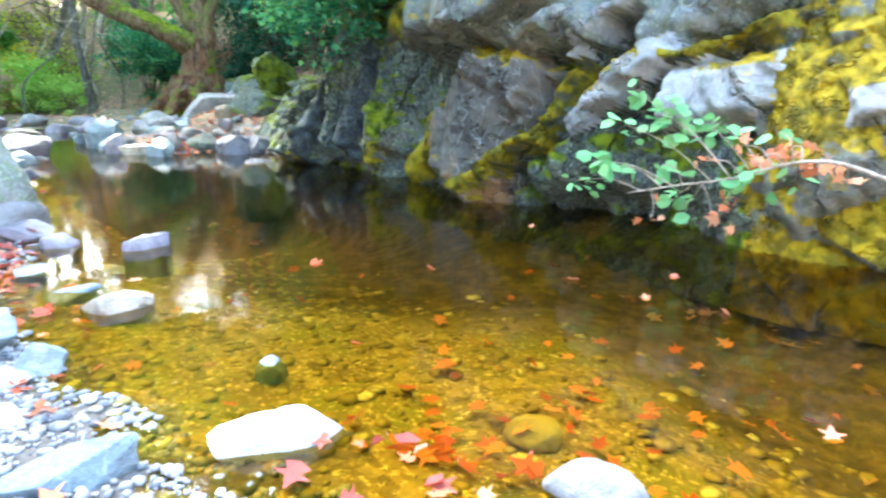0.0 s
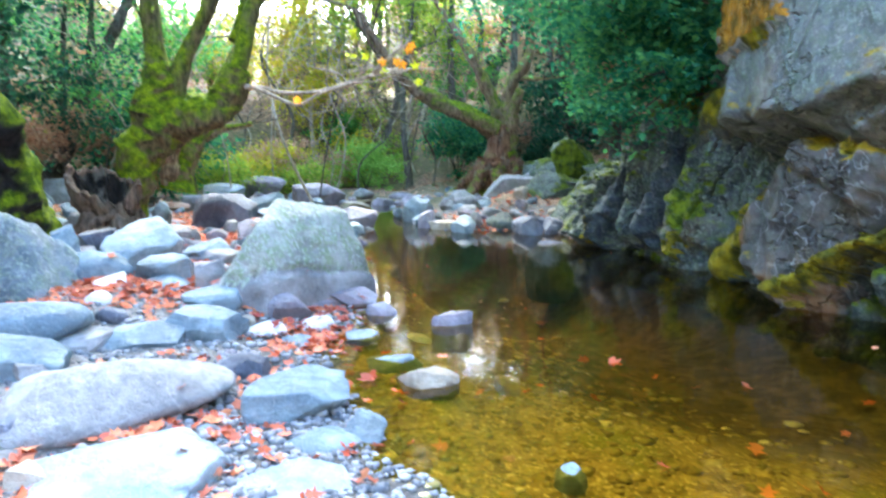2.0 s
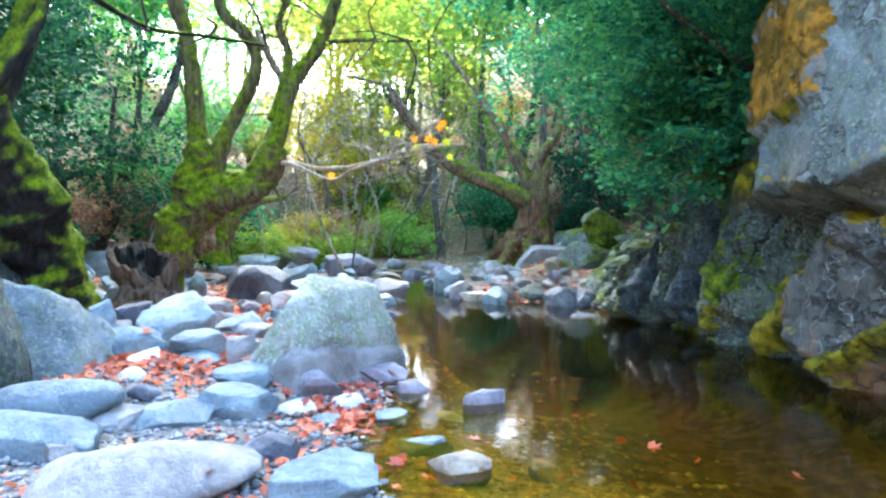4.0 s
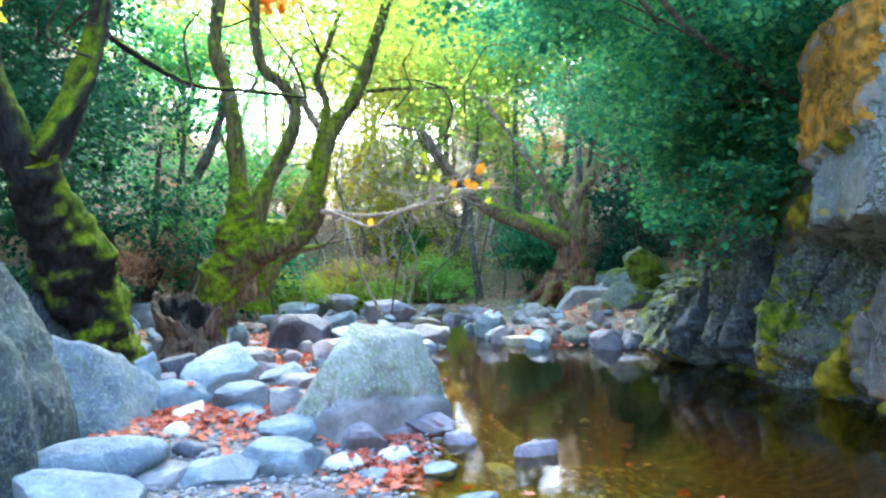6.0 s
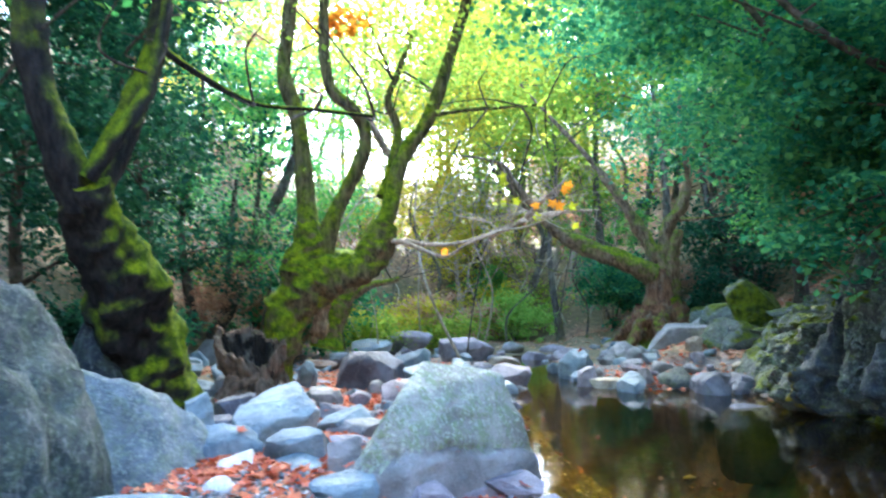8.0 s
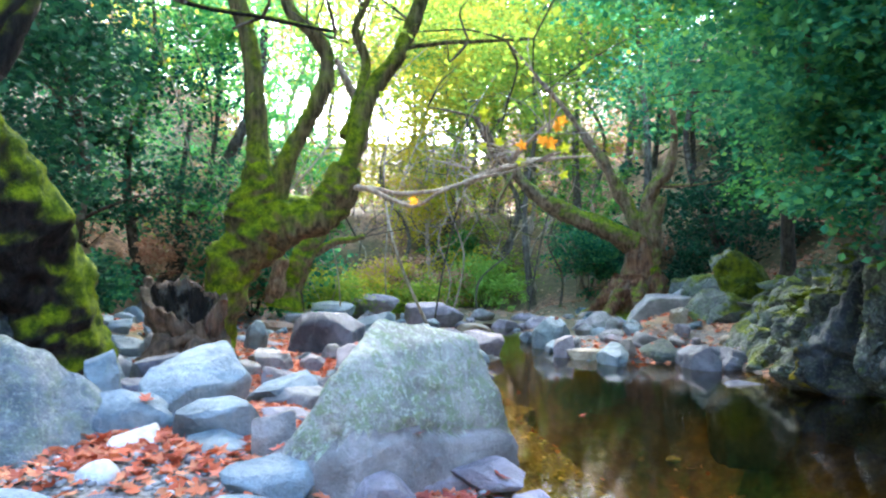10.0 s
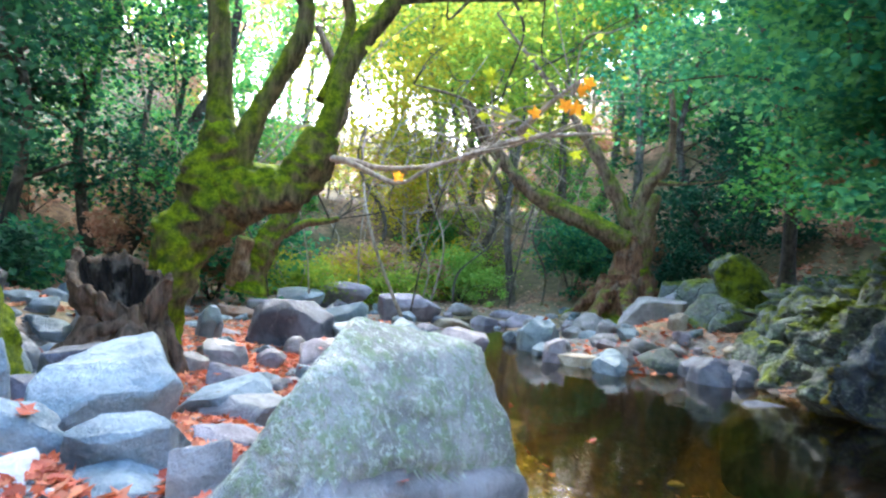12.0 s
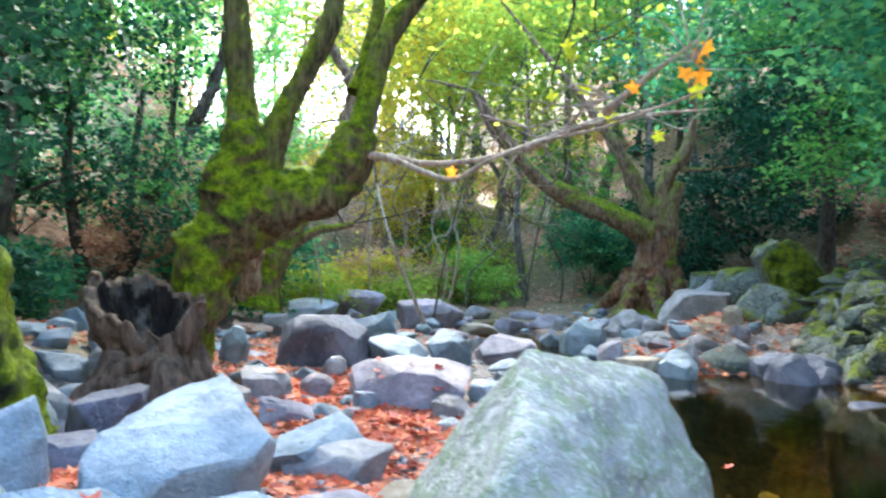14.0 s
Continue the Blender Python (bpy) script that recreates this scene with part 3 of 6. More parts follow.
def rock_wall(nu, nv, foot, crest):
    """A craggy face swept along foot; crest gives, for each foot point, the height and the setback at the top. Gives its points, its quads and a material number for each quad."""
    line, top = spline(foot, 900), spline(crest, 900)
    run = np.concatenate([[0], np.cumsum(np.linalg.norm(np.diff(line, axis=0), axis=1))])
    at = np.linspace(0, run[-1], nu)
    base = np.stack([np.interp(at, run, line[:, n]) for n in (0, 1)], 1)
    high = np.stack([np.interp(at, run, top[:, n]) for n in (0, 1)], 1)
    along = np.gradient(base, axis=0)
    along /= np.linalg.norm(along, axis=1, keepdims=True)
    out = np.stack([along[:, 1], -along[:, 0]], 1)        # towards the bank
    v = np.linspace(0, 1, nv)[None, :, None]
    rise, cap = np.clip(v / 0.82, 0, 1), np.clip((v - 0.82) / 0.18, 0, 1)
    h, back_off = high[:, None, 0:1], high[:, None, 1:2]
    z = -0.5 + (h + 0.5) * rise + cap * 1.2
    xy = base[:, None, :] + out[:, None, :] * (back_off * rise**1.3 + cap * 4.0)
    pts = np.concatenate([xy, np.broadcast_to(z, (nu, nv, 1))], -1).reshape(-1, 3)
    nrm = np.concatenate([-out[:, None, :] * (1 - 0.75 * cap), np.broadcast_to(0.2 + 0.8 * cap, (nu, nv, 1))], -1).reshape(-1, 3)
    # slabs that stand out of the face, in metres along the foot and up, with broken edges
    su = np.repeat(at, nv) + 0.10 * fbm(pts * 2.1, 3, 61) + 0.03 * fbm(pts * 9.0, 2, 62)
    sz = pts[:, 2] + 0.10 * fbm(pts * 2.1, 3, 63) + 0.03 * fbm(pts * 9.0, 2, 64)
    near = 1 - ease(at, 13.0, 14.6).repeat(nv)
    off, kind = 0.10 * fbm(pts * 0.6, 2, 21), np.where(su < 6.0, 2, np.where(su > 13.7, np.where(fbm(pts * 0.9, 2, 66) > 0.45, 9, 8), 0))
    for cu, cz, a, b, angle, proud, slope_a, slope_b, edge, m in SLABS:
        c, d = math.cos(radians(angle)), math.sin(radians(angle))
        p, q = -(su - cu) * c + (sz - cz) * d, (su - cu) * d + (sz - cz) * c
        inner = np.minimum(a - np.abs(p), b - np.abs(q))
        level = proud * np.clip(inner / edge, 0, 1) ** 0.6 + slope_a * p + slope_b * q
        over = (inner > 0) & (level > off)
        off, kind = np.where(over, level, off), np.where(over, m, kind)
    for cu, cz, a, b, angle, depth in HOLLOWS:
        c, d = math.cos(radians(angle)), math.sin(radians(angle))
        p, q = -(su - cu) * c + (sz - cz) * d, (su - cu) * d + (sz - cz) * c
        off = off - depth * np.exp(-((p / a) ** 4)) * np.exp(-((q / b) ** 4))
    tilt = pts @ np.array([[1.2, 0.1, 0.05], [-0.2, 1.2, 0.05], [0.32, 0.2, 0.5]])
    for scale, amp, far_amp, seed in ((0.9, 0.10, 0.34, 3), (1.9, 0.07, 0.24, 11), (4.2, 0.04, 0.10, 17), (9.5, 0.014, 0.035, 19)):
        gap, tag, face = cells(tilt * scale, seed)
        off += (near * amp * np.where((kind == 1) | (kind == 6), 0.4, 1.0) + (1 - near) * far_amp) * (0.7 * (tag - 0.5) + 1.3 * face - 0.3 * np.clip(1 - gap * 12, 0, 1))
    off += 0.012 * fbm(pts * 14, 2, 31)
    quads = grid_faces(nu, nv)
    return pts + nrm * off[:, None], quads, kind[quads[:, 0]]


FOOT = [(7.5, 2.3), (5, 3.2), (3.4, 4.15), (2.5, 4.9), (1.9, 5.65), (1.4, 6.3), (0.75, 7.1), (0.3, 7.7), (-0.15, 8.45), (-0.75, 9.2), (-1.45, 9.85), (-2.2, 10.5), (-2.75, 11.2),
        (-3.25, 12.0), (-3.75, 12.9), (-4.2, 13.9), (-4.7, 15.0), (-5.2, 16.0)]
CREST = [(2.6, 3.0), (2.8, 2.4), (3.0, 1.9), (3.2, 1.5), (3.5, 1.2), (3.8, 0.9), (4.2, 0.6), (4.4, 0.5), (4.2, 0.5), (2.9, 0.5), (2.5, 0.6), (2.1, 0.8), (1.7, 1.1),
         (1.3, 1.3), (1.2, 1.4), (1.25, 1.5), (1.1, 1.5), (0.7, 1.5)]
# along the foot, height, half length, half width, angle of the long side, how far it stands out, slopes, edge, material
SLABS = [
    (8.85, 2.76, 1.5, 1.16, -3, 0.62, 0.03, -0.06, 0.16, 1), (9.85, 3.25, 0.80, 0.85, 10, 0.72, 0, 0, 0.2, 6), (9.55, 2.72, 0.42, 0.30, 20, 0.70, 0, 0, 0.16, 4), (9.3, 2.62, 0.28, 0.12, 50, 0.66, 0, 0, 0.1, 6),
    (8.95, 0.85, 0.88, 0.70, 62, 0.30, -0.05, 0.12, 0.14, 3), (8.35, 1.25, 0.36, 0.26, 50, 0.38, 0, 0.1, 0.1, 3), (10.2, 0.42, 0.62, 0.25, 55, 0.24, -0.1, 0, 0.18, 4),
    (8.55, 0.42, 0.74, 0.17, 31, 0.50, 0, -0.2, 0.14, 4), (7.72, 0.55, 0.50, 0.24, 35, 0.34, 0, 0.1, 0.12, 0), (7.43, 1.70, 0.46, 0.11, 36, 0.46, 0, 0.1, 0.08, 5),
    (7.2, 1.18, 0.62, 0.17, 43, 0.44, 0, 0.15, 0.10, 5), (7.82, 1.15, 0.36, 0.10, 62, 0.36, 0, 0, 0.1, 4), (6.3, 1.22, 0.56, 0.30, 14, 0.40, 0, 0.1, 0.14, 5),
    (6.42, 1.60, 0.52, 0.10, 27, 0.44, 0, 0, 0.1, 4), (6.6, 2.1, 0.9, 0.36, 32, 0.34, 0, 0.05, 0.2, 1), (5.2, 1.2, 0.8, 0.7, 30, 0.36, -0.1, 0, 0.3, 2), (5.15, 1.1, 0.22, 0.2, 20, 0.48, 0, 0, 0.1, 5),
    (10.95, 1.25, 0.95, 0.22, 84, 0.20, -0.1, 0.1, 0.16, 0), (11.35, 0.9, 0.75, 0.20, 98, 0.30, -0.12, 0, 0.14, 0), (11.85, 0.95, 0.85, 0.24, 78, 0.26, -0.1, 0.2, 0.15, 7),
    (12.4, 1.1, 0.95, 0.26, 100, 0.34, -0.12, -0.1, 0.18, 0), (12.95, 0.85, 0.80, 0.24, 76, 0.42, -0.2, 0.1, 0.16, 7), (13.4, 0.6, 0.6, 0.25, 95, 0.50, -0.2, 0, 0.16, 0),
    (11.25, 0.28, 0.26, 0.20, 80, 0.36, 0, 0, 0.12, 4), (13.15, 0.3, 0.3, 0.12, 80, 0.58, 0, 0, 0.1, 4), (10.9, 1.95, 0.4, 0.3, 20, 0.25, 0, 0, 0.2, 4),
]
# clefts: along the foot, height, half length, half width, angle, depth
HOLLOWS = [(8.5, 1.76, 1.25, 0.10, 11, 0.34), (7.5, 1.42, 0.5, 0.07, 45, 0.28), (7.35, 0.08, 0.95, 0.24, 6, 0.42), (7.85, 0.82, 0.4, 0.06, 50, 0.2), (10.55, 1.6, 0.9, 0.16, 85, 0.3),
           (12.1, 0.5, 0.7, 0.10, 90, 0.25), (11.6, 0.3, 0.5, 0.1, 88, 0.22), (12.65, 0.3, 0.4, 0.16, 80, 0.3)]
v, f, kind = rock_wall(680, 150, FOOT, CREST)
me = mesh_data("rock_wall", v, f, ROCK["cliff"])
for hue in ("crag", "golden", "slab", "moss", "pale_crag", "orange", "slate", "outcrop", "green_moss"):
    me.materials.append(ROCK[hue])
me.polygons.foreach_set("material_index", kind.astype(np.int32))
wall = tagged(new("rock_wall", me), "craggy rock face with pale overhang and yellow-green moss rising from the water", "cliff", kind="structure")
# broken blocks that stand out of the lower bank
rng = np.random.default_rng(12)
line, top = spline(FOOT, 200), spline(CREST, 200)
BLOCKS = []
for k in range(12):
    v, f = rock_shape(1.0, 0.62, 0.8, 250 + k, "b", 2)
    BLOCKS.append((weather(v - (0, 0, 0.4), 2.5, 0.12, 270 + k), f))
for n in range(120):
    k = int(rng.uniform(0.70, 0.99) * 199)
    u = rng.uniform(0.15, 0.95)
    along = line[min(k + 1, 199)] - line[max(k - 1, 0)]
    along = along / np.linalg.norm(along)
    out = np.array((along[1], -along[0]))
    h, off = top[k]
    at = line[k] + out * (off * u**1.3 + 0.12)
    w = rng.uniform(0.22, 0.62)
    v, f = BLOCKS[n % 12]
    v = v * (w, w * rng.uniform(0.8, 1.2), w * rng.uniform(0.7, 1.2))
    ob = part("rock", mesh_data("rock", v, f, ROCK[("cliff", "outcrop", "outcrop", "cliff", "outcrop", "outcrop")[n % 6]]), wall)
    ob.matrix_basis = pose(at[0], at[1], -0.1 + (h + 0.1) * u, rng.uniform(-35, 5), rng.uniform(-35, 35), math.degrees(math.atan2(-out[0], out[1])) + rng.uniform(-35, 35))


def crag(x, y, z, w, d, h, rx, ry, rz, seed, hue, style, label, sub=5, broken=0.1):
    v, f = rock_shape(w, d, h, seed, style, sub)
    v = weather(v - (0, 0, h / 2), 1.6, 0.035 + 0.3 * broken, seed + 2) + (0, 0, h / 2)
    ob = new("boulder", mesh_data("boulder", v, f, ROCK[hue]))
    ob.matrix_basis = pose(x, y, z, rx, ry, rz)
    BUILT.append((v @ np.array(ob.matrix_basis.to_3x3()).T + (x, y, z), f))
    return tagged(ob, label, "boulder")


crag(-4.3, 16.5, 1.2, 0.8, 0.7, 0.7, 0, -8, 40, 229, "outcrop", "b", "small grey-green rock among fallen leaves on the bank", broken=0.06)
crag(-5.68, 18.30, 0.24, 1.26, 1.13, 0.87, 0, 4, 18, 237, "grey", "r", "grey rounded rock on the leaf-strewn bank", broken=0.09)
crag(-3.71, 12.55, -0.2, 0.7, 0.6, 0.5, 0, 10, -9, 239, "dark", "b", "dark wet rock at the water edge", broken=0.06)
crag(-5.95, 19.2, 0.6, 0.95, 0.8, 0.75, 0, 6, 20, 331, "outcrop", "q", "grey-green rock beside the foot of the old tree", broken=0.07)
crag(-4.95, 17.5, 0.7, 1.15, 0.9, 0.70, 0, -6, 40, 333, "outcrop", "r", "mossy grey-green rock on the leaf-strewn bank", broken=0.07)
crag(-3.95, 15.7, 0.95, 1.15, 0.9, 0.90, 0, 8, 48, 335, "green_moss", "b", "squarish rock thickly covered in bright green moss on the bank", broken=0.08)
crag(-4.25, 15.0, 0.3, 1.5, 1.0, 0.80, 0, 5, 35, 337, "outcrop", "b", "grey-green rock below the moss-covered one on the bank", broken=0.10)
# ---- stones of the banks ----
stone(-0.65, 2.33, -0.03, 0.56, 0.23, 0.15, 10, 1, "white", "b", 4)
stone(0.55, 2.00, -0.03, 0.37, 0.26, 0.14, -9, 2, "grey", "r", 4)
stone(0.39, 2.49, -0.08, 0.25, 0.28, 0.05, -4, 3, "olive", "r", 3)
stone(-0.88, 3.06, -0.03, 0.17, 0.15, 0.05, 19, 4, "blue", "b", 3)
stone(-1.27, 3.26, -0.03, 0.10, 0.09, 0.06, 23, 5, "pink", "b", 3)
stone(-2.07, 3.88, -0.02, 0.42, 0.28, 0.12, 29, 6, "tan", "b", 3)
stone(-2.51, 4.22, -0.02, 0.43, 0.29, 0.04, 30, 7, "blue", "s", 3)
stone(-1.62, 4.22, -0.03, 0.19, 0.21, 0.03, 19, 8, "tan", "s", 3)
stone(-2.53, 5.33, -0.03, 0.36, 0.24, 0.14, 15, 9, "lilac", "q", 3)
stone(-3.18, 5.91, -0.03, 0.35, 0.31, 0.12, 14, 10, "white", "r", 3)
stone(-1.34, 2.05, 0.00, 0.45, 0.24, 0.13, 28, 11, "blue", "s", 3)
stone(-3.11, 4.71, -0.02, 0.34, 0.32, 0.04, 52, 12, "blue", "s", 3)
stone(-0.92, 5.37, -0.04, 0.14, 0.15, 0.04, 24, 13, "lilac", "s", 3)
stone(-3.37, 2.54, 0.05, 1.30, 0.72, 0.30, 55, 14, "grey", "r", 4)
stone(-2.65, 2.00, 0.05, 0.95, 0.77, 0.12, 54, 15, "pale", "s", 4)
stone(-2.00, 2.33, 0.02, 0.60, 0.49, 0.07, 39, 16, "pale", "s", 3)
stone(-2.60, 3.14, 0.02, 0.66, 0.62, 0.18, 37, 17, "blue", "s", 3)
stone(-2.17, 2.75, 0.00, 0.46, 0.37, 0.06, 35, 18, "blue", "s", 3)
stone(-3.26, 3.40, 0.05, 0.36, 0.32, 0.13, 40, 19, "dark", "b", 3)
stone(-4.35, 3.54, 0.08, 0.70, 0.52, 0.17, 36, 20, "blue", "b", 4)
stone(-4.11, 3.88, 0.06, 0.71, 0.47, 0.24, 28, 21, "blue", "b", 3)
stone(-3.80, 4.27, 0.03, 0.37, 0.33, 0.08, 60, 22, "white", "b", 3)
stone(-3.45, 4.26, 0.00, 0.29, 0.27, 0.05, 53, 23, "blue", "s", 3)
stone(-3.53, 4.65, 0.00, 0.30, 0.23, 0.10, 47, 24, "white", "q", 3)
stone(-3.93, 4.74, 0.04, 0.41, 0.36, 0.23, 46, 25, "lilac", "b", 3)
stone(-4.44, 4.39, 0.19, 0.58, 0.47, 0.18, 48, 26, "blue", "s", 3)
stone(-3.32, 5.40, -0.01, 0.32, 0.25, 0.12, 29, 27, "lilac", "b", 3)
stone(-3.81, 5.65, 0.00, 0.53, 0.43, 0.16, 28, 28, "lilac", "s", 3)
stone(-4.62, 2.62, 0.10, 0.95, 0.55, 0.27, 30, 29, "blue", "b", 4)
stone(-5.02, 2.98, 0.12, 1.05, 0.62, 0.34, 38, 105, "blue", "r", 4)
stone(-4.63, 3.19, 0.08, 0.48, 0.42, 0.16, 42, 30, "grey", "b", 3)
stone(-4.75, 3.57, 0.21, 0.25, 0.22, 0.12, 36, 31, "dark", "r", 3)
stone(-5.09, 3.73, 0.30, 0.21, 0.21, 0.09, 74, 32, "white", "r", 3)
stone(-4.22, 2.60, 0.08, 0.25, 0.24, 0.15, 63, 33, "grey", "s", 3)
stone(-3.53, 2.03, 0.05, 0.21, 0.18, 0.17, 63, 34, "dark", "b", 3)
stone(-2.78, 2.57, 0.03, 0.13, 0.11, 0.05, 48, 35, "blue", "r", 3)
stone(-2.51, 2.50, 0.02, 0.22, 0.24, 0.03, 45, 36, "blue", "s", 3)
stone(-3.04, 1.76, 0.05, 0.17, 0.18, 0.12, 59, 37, "tan", "s", 3)
stone(-5.85, 4.37, 0.30, 0.51, 0.39, 0.31, 57, 38, "blue", "b", 4)
stone(-5.47, 4.14, 0.25, 0.36, 0.32, 0.18, 59, 39, "white", "b", 3)
stone(-5.35, 4.69, 0.28, 0.57, 0.38, 0.27, 50, 40, "blue", "b", 4)
stone(-5.11, 4.45, 0.26, 0.47, 0.38, 0.12, 50, 41, "blue", "s", 3)
stone(-4.77, 4.67, 0.26, 0.28, 0.16, 0.28, 43, 42, "grey", "b", 3)
stone(-6.10, 5.91, 0.22, 0.70, 0.54, 0.28, 65, 43, "blue", "b", 4)
stone(-5.32, 5.29, 0.27, 0.39, 0.37, 0.12, 61, 44, "lilac", "s", 3)
stone(-4.55, 4.39, 0.20, 0.38, 0.31, 0.14, 53, 45, "blue", "s", 3)
stone(-5.98, 4.93, 0.30, 0.81, 0.67, 0.55, 61, 46, "pale", "b", 4)
stone(-8.26, 5.60, 0.16, 0.51, 0.45, 0.18, 63, 47, "dark", "b", 3)
stone(-8.14, 5.14, 0.22, 0.78, 0.69, 0.45, 61, 48, "blue", "r", 4)
stone(-8.43, 5.55, 0.30, 0.55, 0.48, 0.32, 76, 53, "grey", "b", 3)
stone(-7.60, 5.62, 0.35, 0.47, 0.51, 0.25, 68, 54, "dark", "s", 3)
stone(-6.75, 4.63, 0.37, 0.28, 0.24, 0.42, 66, 55, "blue", "b", 3)
stone(-7.15, 5.09, 0.32, 0.32, 0.35, 0.14, 62, 56, "dark", "s", 3)
stone(-6.58, 4.86, 0.30, 0.34, 0.32, 0.07, 60, 57, "brown", "s", 3)
stone(-6.59, 4.56, 0.29, 0.42, 0.40, 0.09, 62, 58, "tan", "s", 3)
stone(-8.64, 6.47, 0.25, 0.71, 0.67, 0.22, 50, 59, "blue", "s", 3)
stone(-8.26, 5.98, 0.25, 0.34, 0.30, 0.15, 48, 60, "lilac", "b", 3)
stone(-12.24, 8.04, 0.40, 0.45, 0.40, 0.46, 46, 61, "blue", "b", 3)
stone(-13.58, 9.21, 0.45, 0.82, 0.72, 0.56, 41, 62, "grey", "b", 3)
stone(-10.76, 7.37, 0.35, 0.68, 0.55, 0.27, 78, 63, "blue", "s", 3)
stone(-10.16, 8.97, 0.25, 0.36, 0.32, 0.40, 63, 64, "blue", "b", 3)
stone(-8.40, 7.78, 0.20, 0.52, 0.46, 0.21, 57, 65, "grey", "b", 3)
stone(-7.37, 7.01, 0.15, 0.45, 0.40, 0.18, 51, 66, "lilac", "b", 3)
stone(-5.90, 5.93, 0.17, 0.67, 0.59, 0.26, 41, 67, "grey", "b", 4)
stone(-5.96, 6.24, 0.00, 0.56, 0.53, 0.06, 37, 68, "grey", "s", 3)
stone(-9.23, 9.62, 0.22, 1.21, 0.93, 0.57, 36, 69, "dark", "b", 4)
stone(-7.08, 8.40, 0.08, 1.27, 0.98, 0.42, 25, 70, "lilac", "b", 4)
stone(-8.71, 10.52, 0.25, 0.88, 0.83, 0.19, 22, 71, "pale", "s", 3)
stone(-7.89, 10.59, 0.15, 0.59, 0.52, 0.41, 13, 72, "blue", "b", 3)
stone(-7.55, 11.67, 0.00, 0.90, 0.85, 0.42, 45, 73, "lilac", "s", 3)
stone(-7.15, 7.82, 0.10, 0.23, 0.22, 0.16, 53, 74, "blue", "s", 3)
stone(-13.98, 14.67, 0.30, 1.30, 1.40, 0.36, 54, 75, "pale", "s", 3)
stone(-13.95, 16.27, 0.30, 1.49, 1.15, 0.53, 46, 76, "lilac", "b", 3)
stone(-11.04, 15.22, 0.15, 1.45, 0.96, 0.55, 36, 77, "lilac", "b", 4)
stone(-10.18, 12.00, 0.28, 0.76, 0.59, 0.36, 37, 78, "blue", "b", 3)
stone(-12.36, 11.32, 0.30, 0.72, 0.58, 0.13, 43, 79, "brown", "s", 3)
stone(-12.39, 11.87, 0.30, 0.59, 0.48, 0.23, 37, 80, "grey", "s", 3)
stone(-7.68, 5.60, 0.25, 0.24, 0.21, 0.15, 47, 81, "dark", "b", 3)
stone(-9.79, 15.10, 0.05, 0.81, 0.66, 0.17, 12, 82, "tan", "s", 3)
stone(-9.86, 16.79, 0.00, 0.78, 0.63, 0.22, 5, 83, "lilac", "s", 3)
stone(-8.91, 16.82, 0.00, 0.76, 0.59, 0.33, 38, 84, "lilac", "r", 3)
stone(-11.46, 18.30, 0.05, 0.74, 0.57, 0.33, 41, 85, "grey", "r", 3)
stone(-10.29, 18.78, 0.05, 0.88, 0.68, 0.21, 32, 86, "lilac", "r", 3)
stone(-9.08, 17.82, 0.00, 0.68, 0.55, 0.19, 26, 87, "grey", "s", 3)
stone(-6.88, 13.16, -0.03, 0.77, 0.68, 0.63, 19, 88, "blue", "b", 4)
stone(-6.11, 12.13, -0.03, 0.41, 0.36, 0.40, 13, 89, "lilac", "b", 3)
stone(-6.71, 15.30, -0.02, 0.83, 0.73, 0.62, 8, 90, "grey", "b", 4)
stone(-5.71, 12.05, -0.03, 0.61, 0.49, 0.20, 3, 91, "tan", "s", 3)
stone(-5.15, 11.71, -0.03, 0.54, 0.48, 0.35, -4, 92, "blue", "b", 3)
# hues on this bank are picked darker, holding the overhanging trees' shade
stone(-4.70, 12.57, 0.00, 0.82, 0.63, 0.34, -12, 93, "teal", "r", 3)
stone(-4.00, 12.44, -0.02, 0.76, 0.50, 0.33, 21, 94, "dark", "b", 3)
stone(-5.68, 16.15, 0.30, 1.44, 1.11, 0.66, 12, 95, "grey", "q", 4)
stone(-6.42, 14.64, 0.00, 0.51, 0.45, 0.31, 20, 97, "blue", "r", 3)
stone(-4.94, 14.90, 0.10, 0.41, 0.36, 0.17, 9, 98, "dark", "r", 3)
stone(-4.07, 11.21, -0.02, 0.28, 0.23, 0.05, 2, 99, "white", "s", 3)
stone(-6.53, 16.32, 0.10, 0.75, 0.66, 0.29, 7, 100, "blue", "r", 3)
stone(-5.46, 9.24, -0.03, 0.36, 0.34, 0.14, 16, 101, "lilac", "s", 3)
# dark hue here too: tree shade is put into the stone colour
stone(-2.95, 10.75, -0.12, 1.15, 0.60, 0.17, 28, 102, "dark", "s", 4)
stone(-3.86, 11.92, -0.02, 0.62, 0.41, 0.36, -8, 103, "dark", "b", 3)
stone(-3.49, 12.15, -0.02, 0.32, 0.28, 0.22, 27, 104, "dark", "b", 3)
# ---- great boulder and left-hand rocks ----
PLANES = np.array([(0.57, -0.08, 0.82, 0.524), (0.89, -0.10, 0.44, 0.440), (-0.667, -0.476, 0.571, 0.417), (-0.704, 0.432, 0.563, 0.356), (0.25, 0.95, 0.15, 0.79), (0.10, -0.95, 0.30, 0.83), (-0.95, -0.10, 0.25, 0.51), (-0.20, 0.95, 0.20, 0.73), (0, 0, -1, 0.70), (0.97, -0.10, 0.10, 0.46), (0.55, -0.80, 0.25, 0.76)])
v, f = ICO[5]
v = v * polytope(v, PLANES[:, :3], PLANES[:, 3], 44)[:, None]
v = weather(v, 1.5, 0.035, 41)
v = weather(v, 4.2, 0.020, 42)
v = weather(v, 11.0, 0.007, 43)
